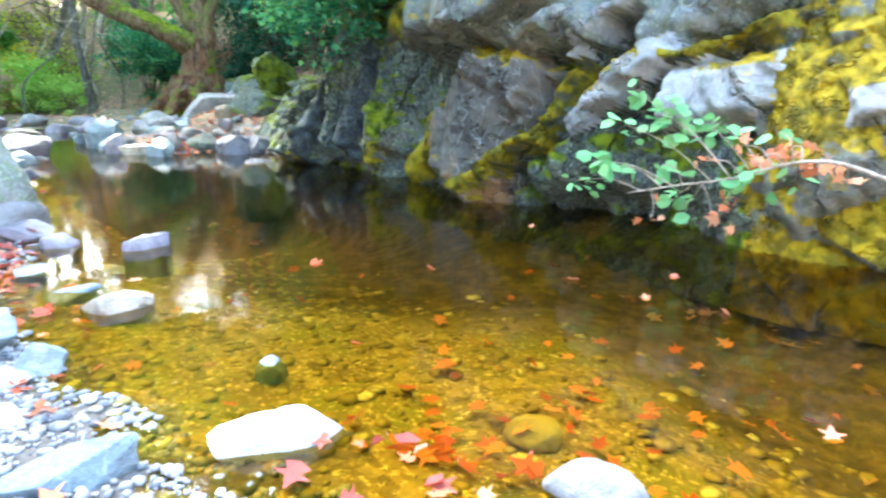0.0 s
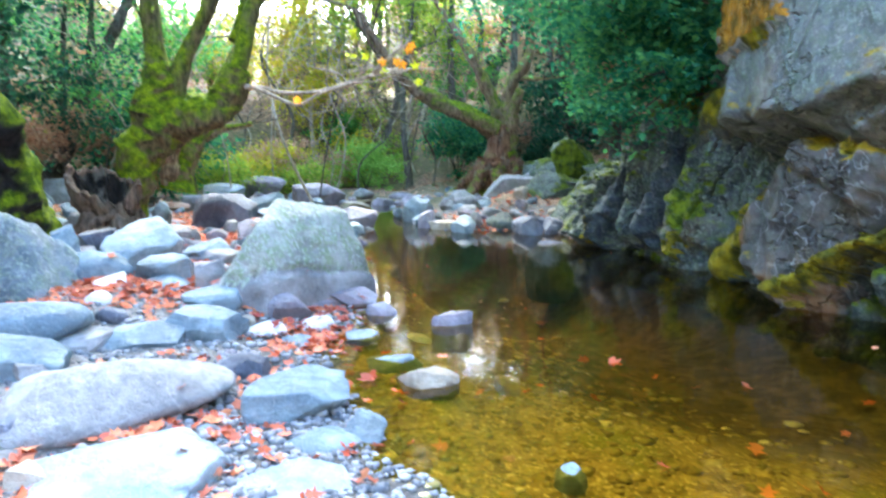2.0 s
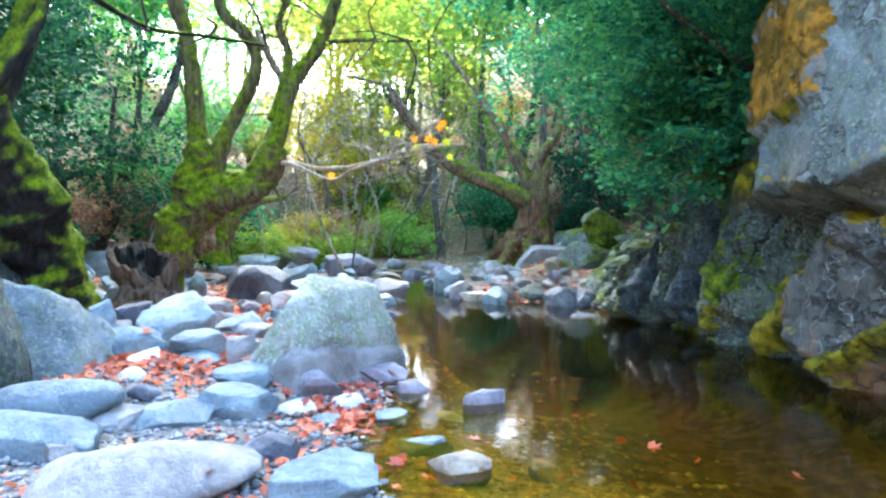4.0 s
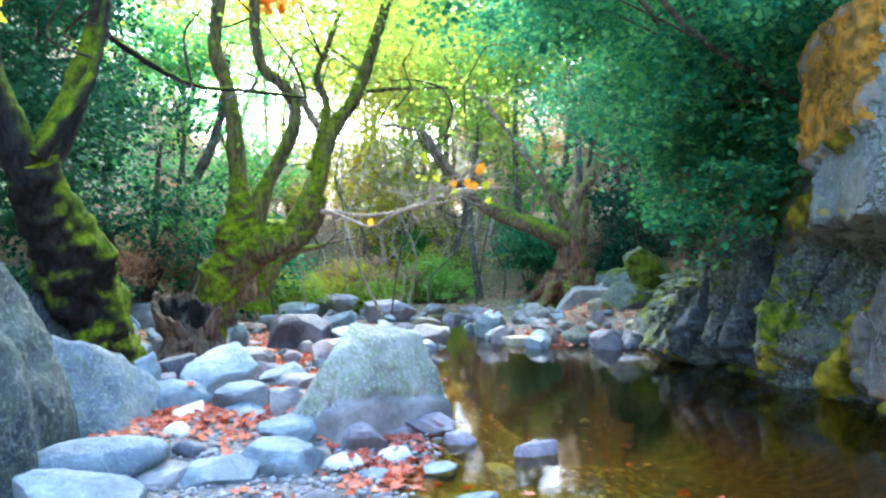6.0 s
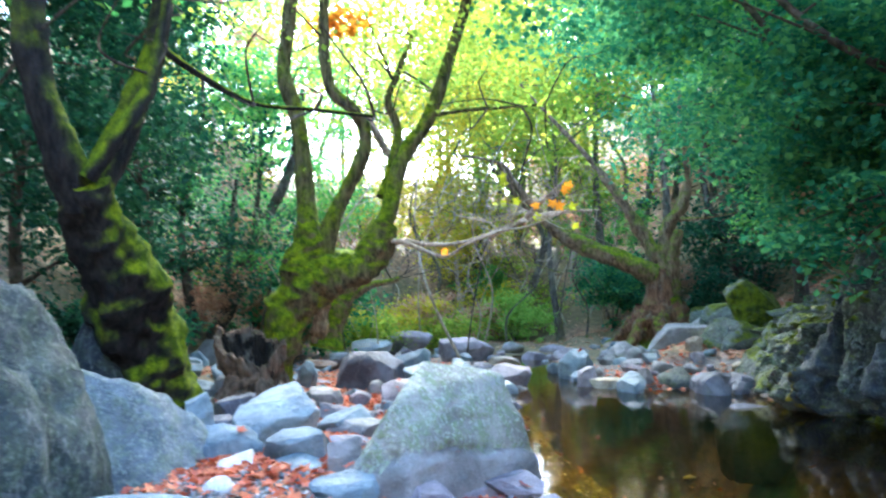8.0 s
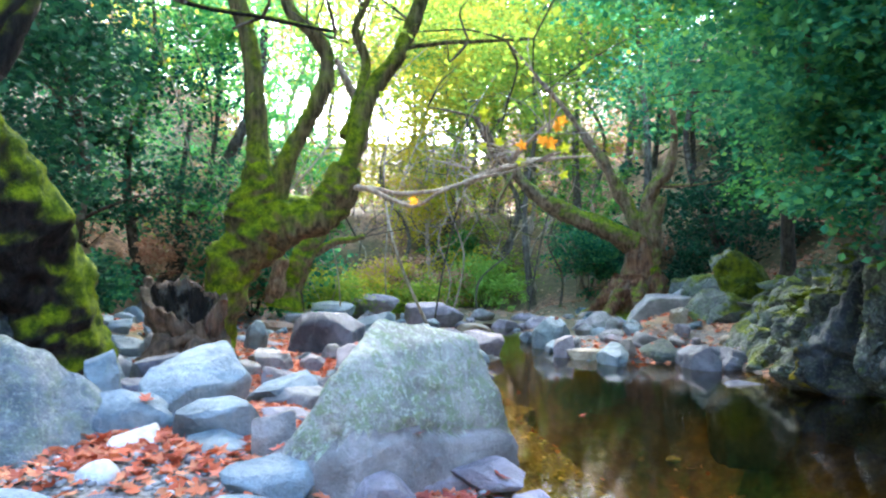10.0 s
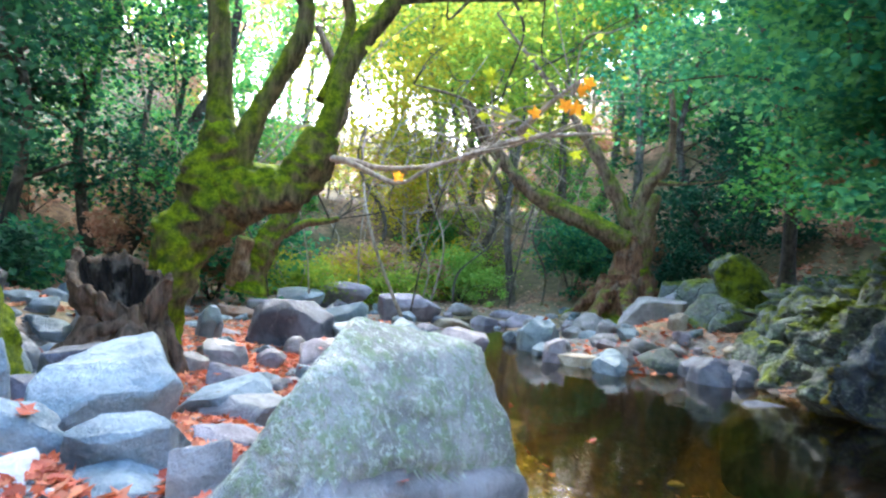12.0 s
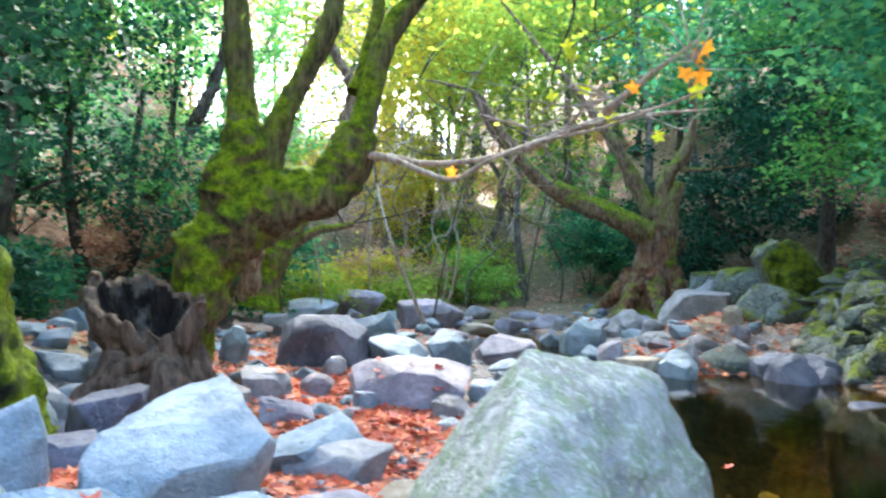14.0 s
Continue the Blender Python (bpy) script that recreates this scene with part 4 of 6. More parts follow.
# a crack that runs across the foot, with a bulging base below it
line = v[:, 2] + 0.09 + 0.06 * v[:, 1] - 0.10 * vnoise(v * 3.0, 8)
v[:, :2] *= (1 - 0.09 * np.exp(-(line / 0.022) ** 2) + 0.07 * (line < -0.01))[:, None]
v[:, 2] += 0.45
me = mesh_data("boulder", v, f, ROCK["lichen"])
me.materials.append(ROCK["grey"])
me.polygons.foreach_set("material_index", (line[np.asarray(f)[:, 0]] < -0.01).astype(np.int32))
ob = new("boulder", me)
ob.matrix_basis = pose(-4.45, 5.40, 0.0)
BUILT.append((v + np.array((-4.45, 5.40, 0.0)), f))
crag(-4.38, 5.28, -0.05, 1.55, 1.15, 0.33, 0, 0, 84, 305, "lilac", "b", "low lilac-grey ledge under the great boulder", broken=0.04)
tagged(ob, "great lichen-green boulder with a pale cracked foot at the water's edge", "boulder")


def worn_boulder(x, y, z, w, d, h, rot, seed, hue, label, peak=(0.0, 0.0), planes=12, sharp=20):
    """A large water-worn boulder: soft facets, its top pushed aside to peak, standing from z up to z + h."""
    rng = np.random.default_rng(seed)
    n = rng.normal(size=(planes, 3)) * (1, 1, 0.8) + (0, 0, 0.2)
    n /= np.linalg.norm(n, axis=1, keepdims=True)
    v, f = ICO[5]
    q = v * polytope(v, n, rng.uniform(0.72, 0.98, planes), sharp)[:, None]
    lo, hi = q.min(0), q.max(0)
    q = (q - (lo + hi) / 2) / (hi - lo) * (w, d, 2 * h)
    up = np.clip(q[:, 2] / h, 0, 1) ** 1.4
    q[:, 0] = q[:, 0] * (1 - 0.25 * up) + peak[0] * up
    q[:, 1] = q[:, 1] * (1 - 0.25 * up) + peak[1] * up
    q = weather(q, 1.1, 0.045, seed)
    q = weather(q, 2.3, 0.030, seed + 2)
    q = weather(q, 5.0, 0.012, seed + 1)
    q[:, 2] += h - q[:, 2].max()
    ob = new("boulder", mesh_data("boulder", q, f, ROCK[hue]))
    ob.matrix_basis = pose(x, y, z, 0, 0, rot)
    BUILT.append((q @ np.array(ob.matrix_basis.to_3x3()).T + (x, y, z), f))
    return tagged(ob, label, "boulder")


worn_boulder(-5.95, 2.45, 0.1, 1.5, 1.5, 1.84, 50, 311, "teal", "tall blue-green weathered boulder in the heap below the slope", (0.1, -0.2))
worn_boulder(-5.42, 2.25, 0.05, 1.05, 0.95, 1.38, 50, 313, "teal", "rounded blue-green boulder leaning on a taller one", (0.1, -0.05))
worn_boulder(-5.50, 1.55, 0.05, 1.35, 1.1, 1.22, 45, 315, "teal", "broad grey-green boulder with lichen in the heap", (0, 0.1))
worn_boulder(-6.40, 3.72, 0.02, 2.1, 1.5, 1.14, 62, 317, "teal_light", "long blue-grey boulder sloping down to the leaf-strewn stones", (-0.45, 0.0))
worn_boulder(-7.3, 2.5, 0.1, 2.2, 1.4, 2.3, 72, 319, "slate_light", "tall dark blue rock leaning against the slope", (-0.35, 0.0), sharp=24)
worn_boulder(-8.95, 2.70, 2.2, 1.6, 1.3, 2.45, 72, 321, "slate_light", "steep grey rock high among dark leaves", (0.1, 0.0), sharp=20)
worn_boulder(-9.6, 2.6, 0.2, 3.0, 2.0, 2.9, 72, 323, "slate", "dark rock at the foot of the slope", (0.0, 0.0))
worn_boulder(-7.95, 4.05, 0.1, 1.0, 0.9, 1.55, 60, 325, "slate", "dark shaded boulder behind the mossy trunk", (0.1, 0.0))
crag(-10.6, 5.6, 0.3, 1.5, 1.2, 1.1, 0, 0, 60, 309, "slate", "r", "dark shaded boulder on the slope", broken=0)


# ---- trees ----
def tube(points, r0, r1, seed, knobs=0.12, sides=0, flare=0.0):
    """A limb that tapers from r0 to r1 along a smooth line, with an uneven skin and a closed tip."""
    pts = spline(points, max(14, (14 if r0 > 0.2 else 7) * len(points)))
    n = len(pts)
    sides = sides or (40 if r0 > 0.2 else 14 if r0 > 0.05 else 6)
    along = np.gradient(pts, axis=0)
    along /= np.linalg.norm(along, axis=1, keepdims=True)
    ref = np.array([0.31, 0.95, 0.05])
    a = np.cross(along, ref)
    a /= np.linalg.norm(a, axis=1, keepdims=True)
    b = np.cross(along, a)
    k = np.linspace(0, 1, n)
    r = np.interp(k, np.linspace(0, 1, len(r1)), r1) if isinstance(r1, tuple) else r0 + (r1 - r0) * k**0.8
    r = r * (1 + flare * np.exp(-k * 9))
    r[-1] *= 0.15
    th = np.linspace(0, 2 * np.pi, sides, endpoint=False)
    ring = a[:, None, :] * np.cos(th)[None, :, None] + b[:, None, :] * np.sin(th)[None, :, None]
    v = (pts[:, None, :] + ring * r[:, None, None]).reshape(-1, 3)
    q = v / max(0.12, r0)
    wob = 1 + knobs * 1.3 * fbm(q * 0.7, 3, seed) + 0.5 * knobs * vnoise(q * 2.6, seed + 1) + (0.5 * knobs * fbm(v * 11, 3, seed + 2) if 0.1 < r0 < 0.6 else 0)
    axis = np.repeat(pts, sides, 0)
    return axis + (v - axis) * wob[:, None], grid_faces(n, sides, True)


def leaf_faces(centres, size, rng, shape="plain", flat=0.35):
    """One small folded leaf at each centre."""
    n = len(centres)
    tip = rng.normal(size=(n, 3)) * (1, 1, 0.6) + (0, 0, -0.25)
    tip /= np.linalg.norm(tip, axis=1, keepdims=True)
    up = rng.normal(size=(n, 3)) * flat + (0, 0, 1)
    side = np.cross(tip, up)
    side /= np.linalg.norm(side, axis=1, keepdims=True) + 1e-9
    nrm = np.cross(side, tip)
    s = size * rng.uniform(0.6, 1.3, (n, 1))
    if shape == "round":
        outline = ((0, 0, 0), (0.25, 0.36, 0.05), (0.65, 0.40, 0.08), (1, 0, 0), (0.65, -0.40, 0.08), (0.25, -0.36, 0.05))
        faces = [(0, 1, 2, 3), (0, 3, 4, 5)]
    elif shape == "plain":
        outline = ((0, 0, 0), (0.5, 0.42, 0.10), (1, 0, -0.04), (0.5, -0.42, 0.10))
        faces = [(0, 1, 2, 3)]
    else:
        # a plane leaf: five pointed lobes round the stalk
        outline = ((-0.45, 0, 0), (-0.25, 0.42, 0.06), (0.0, 0.22, 0), (0.22, 0.62, 0.10), (0.25, 0.2, 0), (0.75, 0, 0.05), (0.25, -0.2, 0), (0.22, -0.62, 0.10), (0.0, -0.22, 0), (-0.25, -0.42, 0.06))
        faces = [(0, 1, 2, 8), (8, 9, 0, 0), (2, 3, 4, 6), (2, 6, 7, 8), (4, 5, 6, 4)]
    v = np.stack([centres + s * (a * tip + b * side + c * nrm) for a, b, c in outline], 1)
    k = len(outline)
    tris = []
    for f in faces:
        f = list(dict.fromkeys(f))
        for i in range(1, len(f) - 1):
            tris.append((f[0], f[i], f[i + 1]))
    faces = (np.arange(n)[:, None, None] * k + np.array(tris)[None]).reshape(-1, 3)
    return v.reshape(-1, 3), faces


def clumps(blobs, n, seed, clump=0.28, per=56):
    """Leaf places: small clumps spread through the outer part of each blob (x, y, z, radii)."""
    rng = np.random.default_rng(seed)
    blobs = np.asarray(blobs, float)
    weight = (blobs[:, 3] * blobs[:, 4] * blobs[:, 5]) ** 0.67
    pick = rng.choice(len(blobs), max(1, n // per), p=weight / weight.sum())
    way = rng.normal(size=(len(pick), 3))
    way /= np.linalg.norm(way, axis=1, keepdims=True)
    centre = blobs[pick, :3] + way * blobs[pick, 3:6] * rng.uniform(0.25, 1.0, (len(pick), 1)) ** 0.5
    spread = clump * rng.uniform(0.5, 1.3, (len(pick), 1, 1))
    return (centre[:, None, :] + rng.normal(size=(len(pick), per, 3)) * (1, 1, 0.55) * spread).reshape(-1, 3), centre, rng


def crown_mesh(blobs, n, size, seed, material, clump=0.28, shape="plain"):
    places, centre, rng = clumps(blobs, n, seed, clump)
    v, f = leaf_faces(places, size, rng, shape)
    return mesh_data("crown", v, f, material, False), centre


def thing(name, label, category, group="", kind=""):
    return tagged(new(name), label, category, group, kind)


TREE_PARTS = {}      # the parts of each tree, with their lines


def tree(name, label, limbs, bark, group="", seed=1, flare=0.12):
    ob = thing(name, label, "tree", group)
    for n, (kind, pts, r0, r1) in enumerate(limbs):
        mat = bark(kind) if callable(bark) else bark
        v, f = tube(pts, r0, r1, seed + n, 0.22 if r0 > 0.2 else 0.14, flare=flare if kind == "trunk" else 0)
        TREE_PARTS.setdefault(ob.name, []).append((part(kind, mesh_data(kind, v, f, mat), ob), kind, pts))
    return ob


def spray(ob, starts, seed, length=1.2, r=0.018, up=0.5, count=3, mat=None):
    """Fine twigs from given places, each a bent tapering tube, joined in one part."""
    rng = np.random.default_rng(seed)
    vs, fs, k = [], [], 0
    for s in starts:
        for _ in range(count):
            way = rng.normal(size=3) * (1, 1, 0.5) + (0, 0, up)
            way *= length * rng.uniform(0.5, 1.2) / np.linalg.norm(way)
            bend = rng.normal(size=3) * 0.14 * length
            v, f = tube([s, s + way * 0.4 + bend, s + way * 0.75 + bend * 0.4, s + way], r * rng.uniform(0.6, 1.2), r * 0.25, int(rng.integers(999)), 0.05, 5)
            vs.append(v), fs.append(f + k)
            k += len(v)
    tagged(part("spray", mesh_data("spray", np.concatenate(vs), np.concatenate(fs), mat or BARK_DARK), ob), kind="stuff")


def mossy(kind):
    return {"trunk": BARK_MOSS, "burl": BARK_MOSS, "limb": BARK_MOSS, "branch": BARK_PALE, "stub": BARK_RED}[kind]


def shaded_bark(kind):
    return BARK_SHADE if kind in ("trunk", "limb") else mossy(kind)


def pollard_bark(kind):
    return {"trunk": BARK_OLD, "limb": BARK_OLD, "stub": BARK_TAN}[kind]


def old_bark(kind):
    return {"trunk": BARK_RED, "limb": BARK_OLD, "stub": BARK_OLD}[kind]


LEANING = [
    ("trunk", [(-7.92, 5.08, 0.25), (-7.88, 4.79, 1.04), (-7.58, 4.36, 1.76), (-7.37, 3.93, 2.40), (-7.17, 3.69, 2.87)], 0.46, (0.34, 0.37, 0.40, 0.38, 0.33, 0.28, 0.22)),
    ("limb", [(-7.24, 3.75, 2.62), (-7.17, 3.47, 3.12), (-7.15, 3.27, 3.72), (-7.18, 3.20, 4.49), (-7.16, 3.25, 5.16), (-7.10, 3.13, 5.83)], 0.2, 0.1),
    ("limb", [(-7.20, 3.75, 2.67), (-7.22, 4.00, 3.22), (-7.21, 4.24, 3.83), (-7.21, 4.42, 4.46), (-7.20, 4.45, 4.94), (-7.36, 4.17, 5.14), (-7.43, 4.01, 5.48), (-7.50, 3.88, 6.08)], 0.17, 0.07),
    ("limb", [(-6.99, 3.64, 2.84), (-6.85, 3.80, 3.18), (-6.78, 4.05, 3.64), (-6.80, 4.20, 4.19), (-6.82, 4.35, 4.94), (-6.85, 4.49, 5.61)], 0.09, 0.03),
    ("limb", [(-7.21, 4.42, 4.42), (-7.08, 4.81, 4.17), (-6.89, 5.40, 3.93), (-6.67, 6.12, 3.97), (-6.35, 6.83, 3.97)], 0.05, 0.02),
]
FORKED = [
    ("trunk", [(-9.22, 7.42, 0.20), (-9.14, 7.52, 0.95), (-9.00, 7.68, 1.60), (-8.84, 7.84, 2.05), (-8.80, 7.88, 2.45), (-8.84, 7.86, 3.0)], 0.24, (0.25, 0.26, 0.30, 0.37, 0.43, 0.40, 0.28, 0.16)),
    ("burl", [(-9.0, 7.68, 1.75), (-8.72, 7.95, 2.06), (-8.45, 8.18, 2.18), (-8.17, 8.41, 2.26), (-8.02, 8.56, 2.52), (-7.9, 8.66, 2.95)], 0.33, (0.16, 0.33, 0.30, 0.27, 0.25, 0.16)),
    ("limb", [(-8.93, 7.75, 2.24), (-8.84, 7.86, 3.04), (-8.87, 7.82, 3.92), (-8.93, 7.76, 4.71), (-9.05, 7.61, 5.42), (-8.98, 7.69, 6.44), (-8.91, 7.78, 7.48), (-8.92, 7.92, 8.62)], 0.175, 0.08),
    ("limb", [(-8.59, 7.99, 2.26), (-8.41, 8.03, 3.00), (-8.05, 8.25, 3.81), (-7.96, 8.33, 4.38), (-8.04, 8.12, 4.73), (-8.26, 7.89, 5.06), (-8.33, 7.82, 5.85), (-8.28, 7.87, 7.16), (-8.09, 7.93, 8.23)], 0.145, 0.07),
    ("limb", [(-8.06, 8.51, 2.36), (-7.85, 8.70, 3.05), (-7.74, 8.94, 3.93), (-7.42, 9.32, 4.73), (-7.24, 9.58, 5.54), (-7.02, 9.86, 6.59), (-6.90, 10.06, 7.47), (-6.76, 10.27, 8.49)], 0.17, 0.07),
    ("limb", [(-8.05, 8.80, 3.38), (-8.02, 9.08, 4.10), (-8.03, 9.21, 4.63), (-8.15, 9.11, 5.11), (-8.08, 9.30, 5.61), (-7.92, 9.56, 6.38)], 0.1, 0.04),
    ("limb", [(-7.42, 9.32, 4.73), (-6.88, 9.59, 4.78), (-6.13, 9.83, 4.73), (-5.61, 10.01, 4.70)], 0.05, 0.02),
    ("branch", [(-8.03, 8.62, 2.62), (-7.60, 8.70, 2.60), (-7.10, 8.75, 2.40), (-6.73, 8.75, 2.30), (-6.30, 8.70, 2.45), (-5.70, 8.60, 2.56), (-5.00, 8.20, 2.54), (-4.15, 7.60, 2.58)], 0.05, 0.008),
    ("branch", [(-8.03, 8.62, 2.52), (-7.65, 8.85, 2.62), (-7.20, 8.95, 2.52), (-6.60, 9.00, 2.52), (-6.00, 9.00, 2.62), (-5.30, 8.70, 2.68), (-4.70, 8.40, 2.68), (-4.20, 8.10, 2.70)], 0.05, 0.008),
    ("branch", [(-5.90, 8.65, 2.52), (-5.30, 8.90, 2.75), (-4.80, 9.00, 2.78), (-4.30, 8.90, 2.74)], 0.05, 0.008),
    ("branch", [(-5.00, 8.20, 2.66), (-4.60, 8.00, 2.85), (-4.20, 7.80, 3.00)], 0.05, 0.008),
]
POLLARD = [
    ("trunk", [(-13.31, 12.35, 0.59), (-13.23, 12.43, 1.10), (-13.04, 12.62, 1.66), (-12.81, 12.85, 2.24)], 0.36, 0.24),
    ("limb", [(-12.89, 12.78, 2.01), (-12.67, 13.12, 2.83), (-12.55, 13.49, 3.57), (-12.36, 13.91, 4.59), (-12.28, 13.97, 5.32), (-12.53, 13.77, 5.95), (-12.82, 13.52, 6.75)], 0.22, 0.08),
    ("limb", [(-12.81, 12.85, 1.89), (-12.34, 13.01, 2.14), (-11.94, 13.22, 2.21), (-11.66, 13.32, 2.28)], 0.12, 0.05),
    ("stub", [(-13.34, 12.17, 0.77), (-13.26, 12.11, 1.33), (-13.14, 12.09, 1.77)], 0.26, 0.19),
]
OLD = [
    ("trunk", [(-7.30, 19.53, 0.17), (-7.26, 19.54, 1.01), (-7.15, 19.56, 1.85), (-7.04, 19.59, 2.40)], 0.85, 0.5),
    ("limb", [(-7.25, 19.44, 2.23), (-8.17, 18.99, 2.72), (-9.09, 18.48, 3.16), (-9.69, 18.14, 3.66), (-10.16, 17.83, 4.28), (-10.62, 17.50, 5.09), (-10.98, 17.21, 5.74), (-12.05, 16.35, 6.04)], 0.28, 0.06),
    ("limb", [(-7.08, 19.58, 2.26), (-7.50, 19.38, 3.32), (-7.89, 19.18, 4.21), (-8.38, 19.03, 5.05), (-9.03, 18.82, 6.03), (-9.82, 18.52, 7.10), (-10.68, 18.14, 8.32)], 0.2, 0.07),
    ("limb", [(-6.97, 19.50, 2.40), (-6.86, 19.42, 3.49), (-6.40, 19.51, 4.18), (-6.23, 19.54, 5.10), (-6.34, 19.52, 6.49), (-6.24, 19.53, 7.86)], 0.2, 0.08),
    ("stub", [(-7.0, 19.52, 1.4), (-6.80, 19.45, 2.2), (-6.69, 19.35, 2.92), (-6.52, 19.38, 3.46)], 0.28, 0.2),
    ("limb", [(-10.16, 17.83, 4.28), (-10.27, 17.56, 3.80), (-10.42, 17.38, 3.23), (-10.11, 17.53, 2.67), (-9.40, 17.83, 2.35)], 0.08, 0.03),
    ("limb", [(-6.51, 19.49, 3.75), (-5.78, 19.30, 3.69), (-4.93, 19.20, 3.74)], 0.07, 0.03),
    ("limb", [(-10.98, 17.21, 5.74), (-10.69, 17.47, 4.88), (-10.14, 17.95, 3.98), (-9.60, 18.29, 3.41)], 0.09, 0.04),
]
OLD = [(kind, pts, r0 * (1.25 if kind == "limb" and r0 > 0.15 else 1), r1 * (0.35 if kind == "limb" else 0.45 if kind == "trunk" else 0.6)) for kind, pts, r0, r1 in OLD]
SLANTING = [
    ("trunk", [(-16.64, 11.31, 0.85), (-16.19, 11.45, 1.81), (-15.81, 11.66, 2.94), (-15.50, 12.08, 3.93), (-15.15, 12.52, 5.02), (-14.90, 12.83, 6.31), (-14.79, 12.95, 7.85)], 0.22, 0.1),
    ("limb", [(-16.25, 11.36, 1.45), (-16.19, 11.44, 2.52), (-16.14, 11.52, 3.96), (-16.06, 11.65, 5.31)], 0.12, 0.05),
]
leaning = tree("plane_tree", "leaning plane tree with a thick moss-covered trunk and two dark stems", LEANING, shaded_bark, "trees", 11)
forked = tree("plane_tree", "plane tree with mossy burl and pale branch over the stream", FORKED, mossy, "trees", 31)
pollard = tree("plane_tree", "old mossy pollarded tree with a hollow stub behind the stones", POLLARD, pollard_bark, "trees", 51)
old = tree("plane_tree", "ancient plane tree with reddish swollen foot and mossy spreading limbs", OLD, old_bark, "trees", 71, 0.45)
for n in range(9):
    a = n * 0.7 + 0.2
    c, s = math.cos(a), math.sin(a)
    v, f = tube([(-7.25 + 0.45 * c, 19.5 + 0.45 * s, 1.25), (-7.27 + 0.8 * c, 19.5 + 0.8 * s, 0.75), (-7.3 + 1.2 * c, 19.5 + 1.2 * s, 0.4), (-7.3 + 1.8 * c, 19.5 + 1.8 * s, 0.05)], 0.28, 0.08, 200 + n, 0.3)
    part("root", mesh_data("root", v, f, BARK_RED), old)
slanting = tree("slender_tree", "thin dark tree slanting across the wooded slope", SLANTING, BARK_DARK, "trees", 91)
spray(forked, [np.array(q) for q in ((-4.9, 8.0, 2.72), (-5.4, 8.5, 2.65), (-6.4, 9.4, 2.52), (-4.2, 7.5, 2.75), (-5.9, 8.7, 2.72))], 5, 0.9, 0.010, 0.25, 7, BARK_PALE)
for ob, s in ((forked, 6), (leaning, 7), (old, 8), (pollard, 9)):
    for n, (limb, kind, pts) in enumerate(TREE_PARTS[ob.name]):
        if kind == "limb":
            spray(limb, [spline(pts, 9)[k] for k in (4, 6, 8)], s + 20 * n, 1.3, 0.022, 0.6, 2)



blobs = [(*spline(pts, 9)[k], 1.0, 1.0, 0.8) for kind, pts, r0, r1 in FORKED if kind == "limb" for k in (7, 8)] + [(-9.5, 9.0, 7.2, 2.2, 2.2, 1.4), (-8.0, 9.6, 7.0, 1.8, 1.8, 1.2)]
part("crown", crown_mesh(blobs + [(-11, 11, 8.2, 2.5, 2.5, 1.3), (-10.5, 8, 8, 2, 2, 1.2), (-7.2, 10.2, 7.8, 1.6, 1.6, 1.1)], 9000, 0.10, 61, LEAF_LIME, 0.9)[0], forked, "sparse yellow-green leaves")
# extra crown above view, added to keep bright sky out of the water's reflection
part("crown", crown_mesh([(-6.6, 9.4, 7.6, 1.3, 1.3, 0.7), (-5.5, 8.4, 7.2, 1.3, 1.3, 0.6), (-7.6, 11.0, 9.0, 1.5, 1.5, 0.8), (-4.6, 7.0, 6.8, 1.2, 1.2, 0.5), (-6.2, 7.2, 7.4, 1.4, 1.4, 0.6)], 4200, 0.12, 65, LEAF_LIME, 0.5)[0], forked, "yellow-green leaves added above view to cut sky glare")
part("crown", crown_mesh([(-7.2, 8.6, 6.3, 0.9, 0.9, 0.5), (-8.2, 8.4, 6.6, 0.8, 0.8, 0.5)], 136, 0.15, 62, LEAF_ORANGE, 0.25, "plane")[0], forked, "orange autumn leaves")
blobs = [(-7.6, 3.4, 6.0, 1.1, 1.1, 0.8), (-7.9, 4.4, 6.2, 1.1, 1.1, 0.8), (-8.8, 4.2, 6.6, 1.6, 1.6, 1.0)]
part("crown", crown_mesh(blobs, 3600, 0.14, 63, LEAF_GREEN, 0.3)[0], leaning)


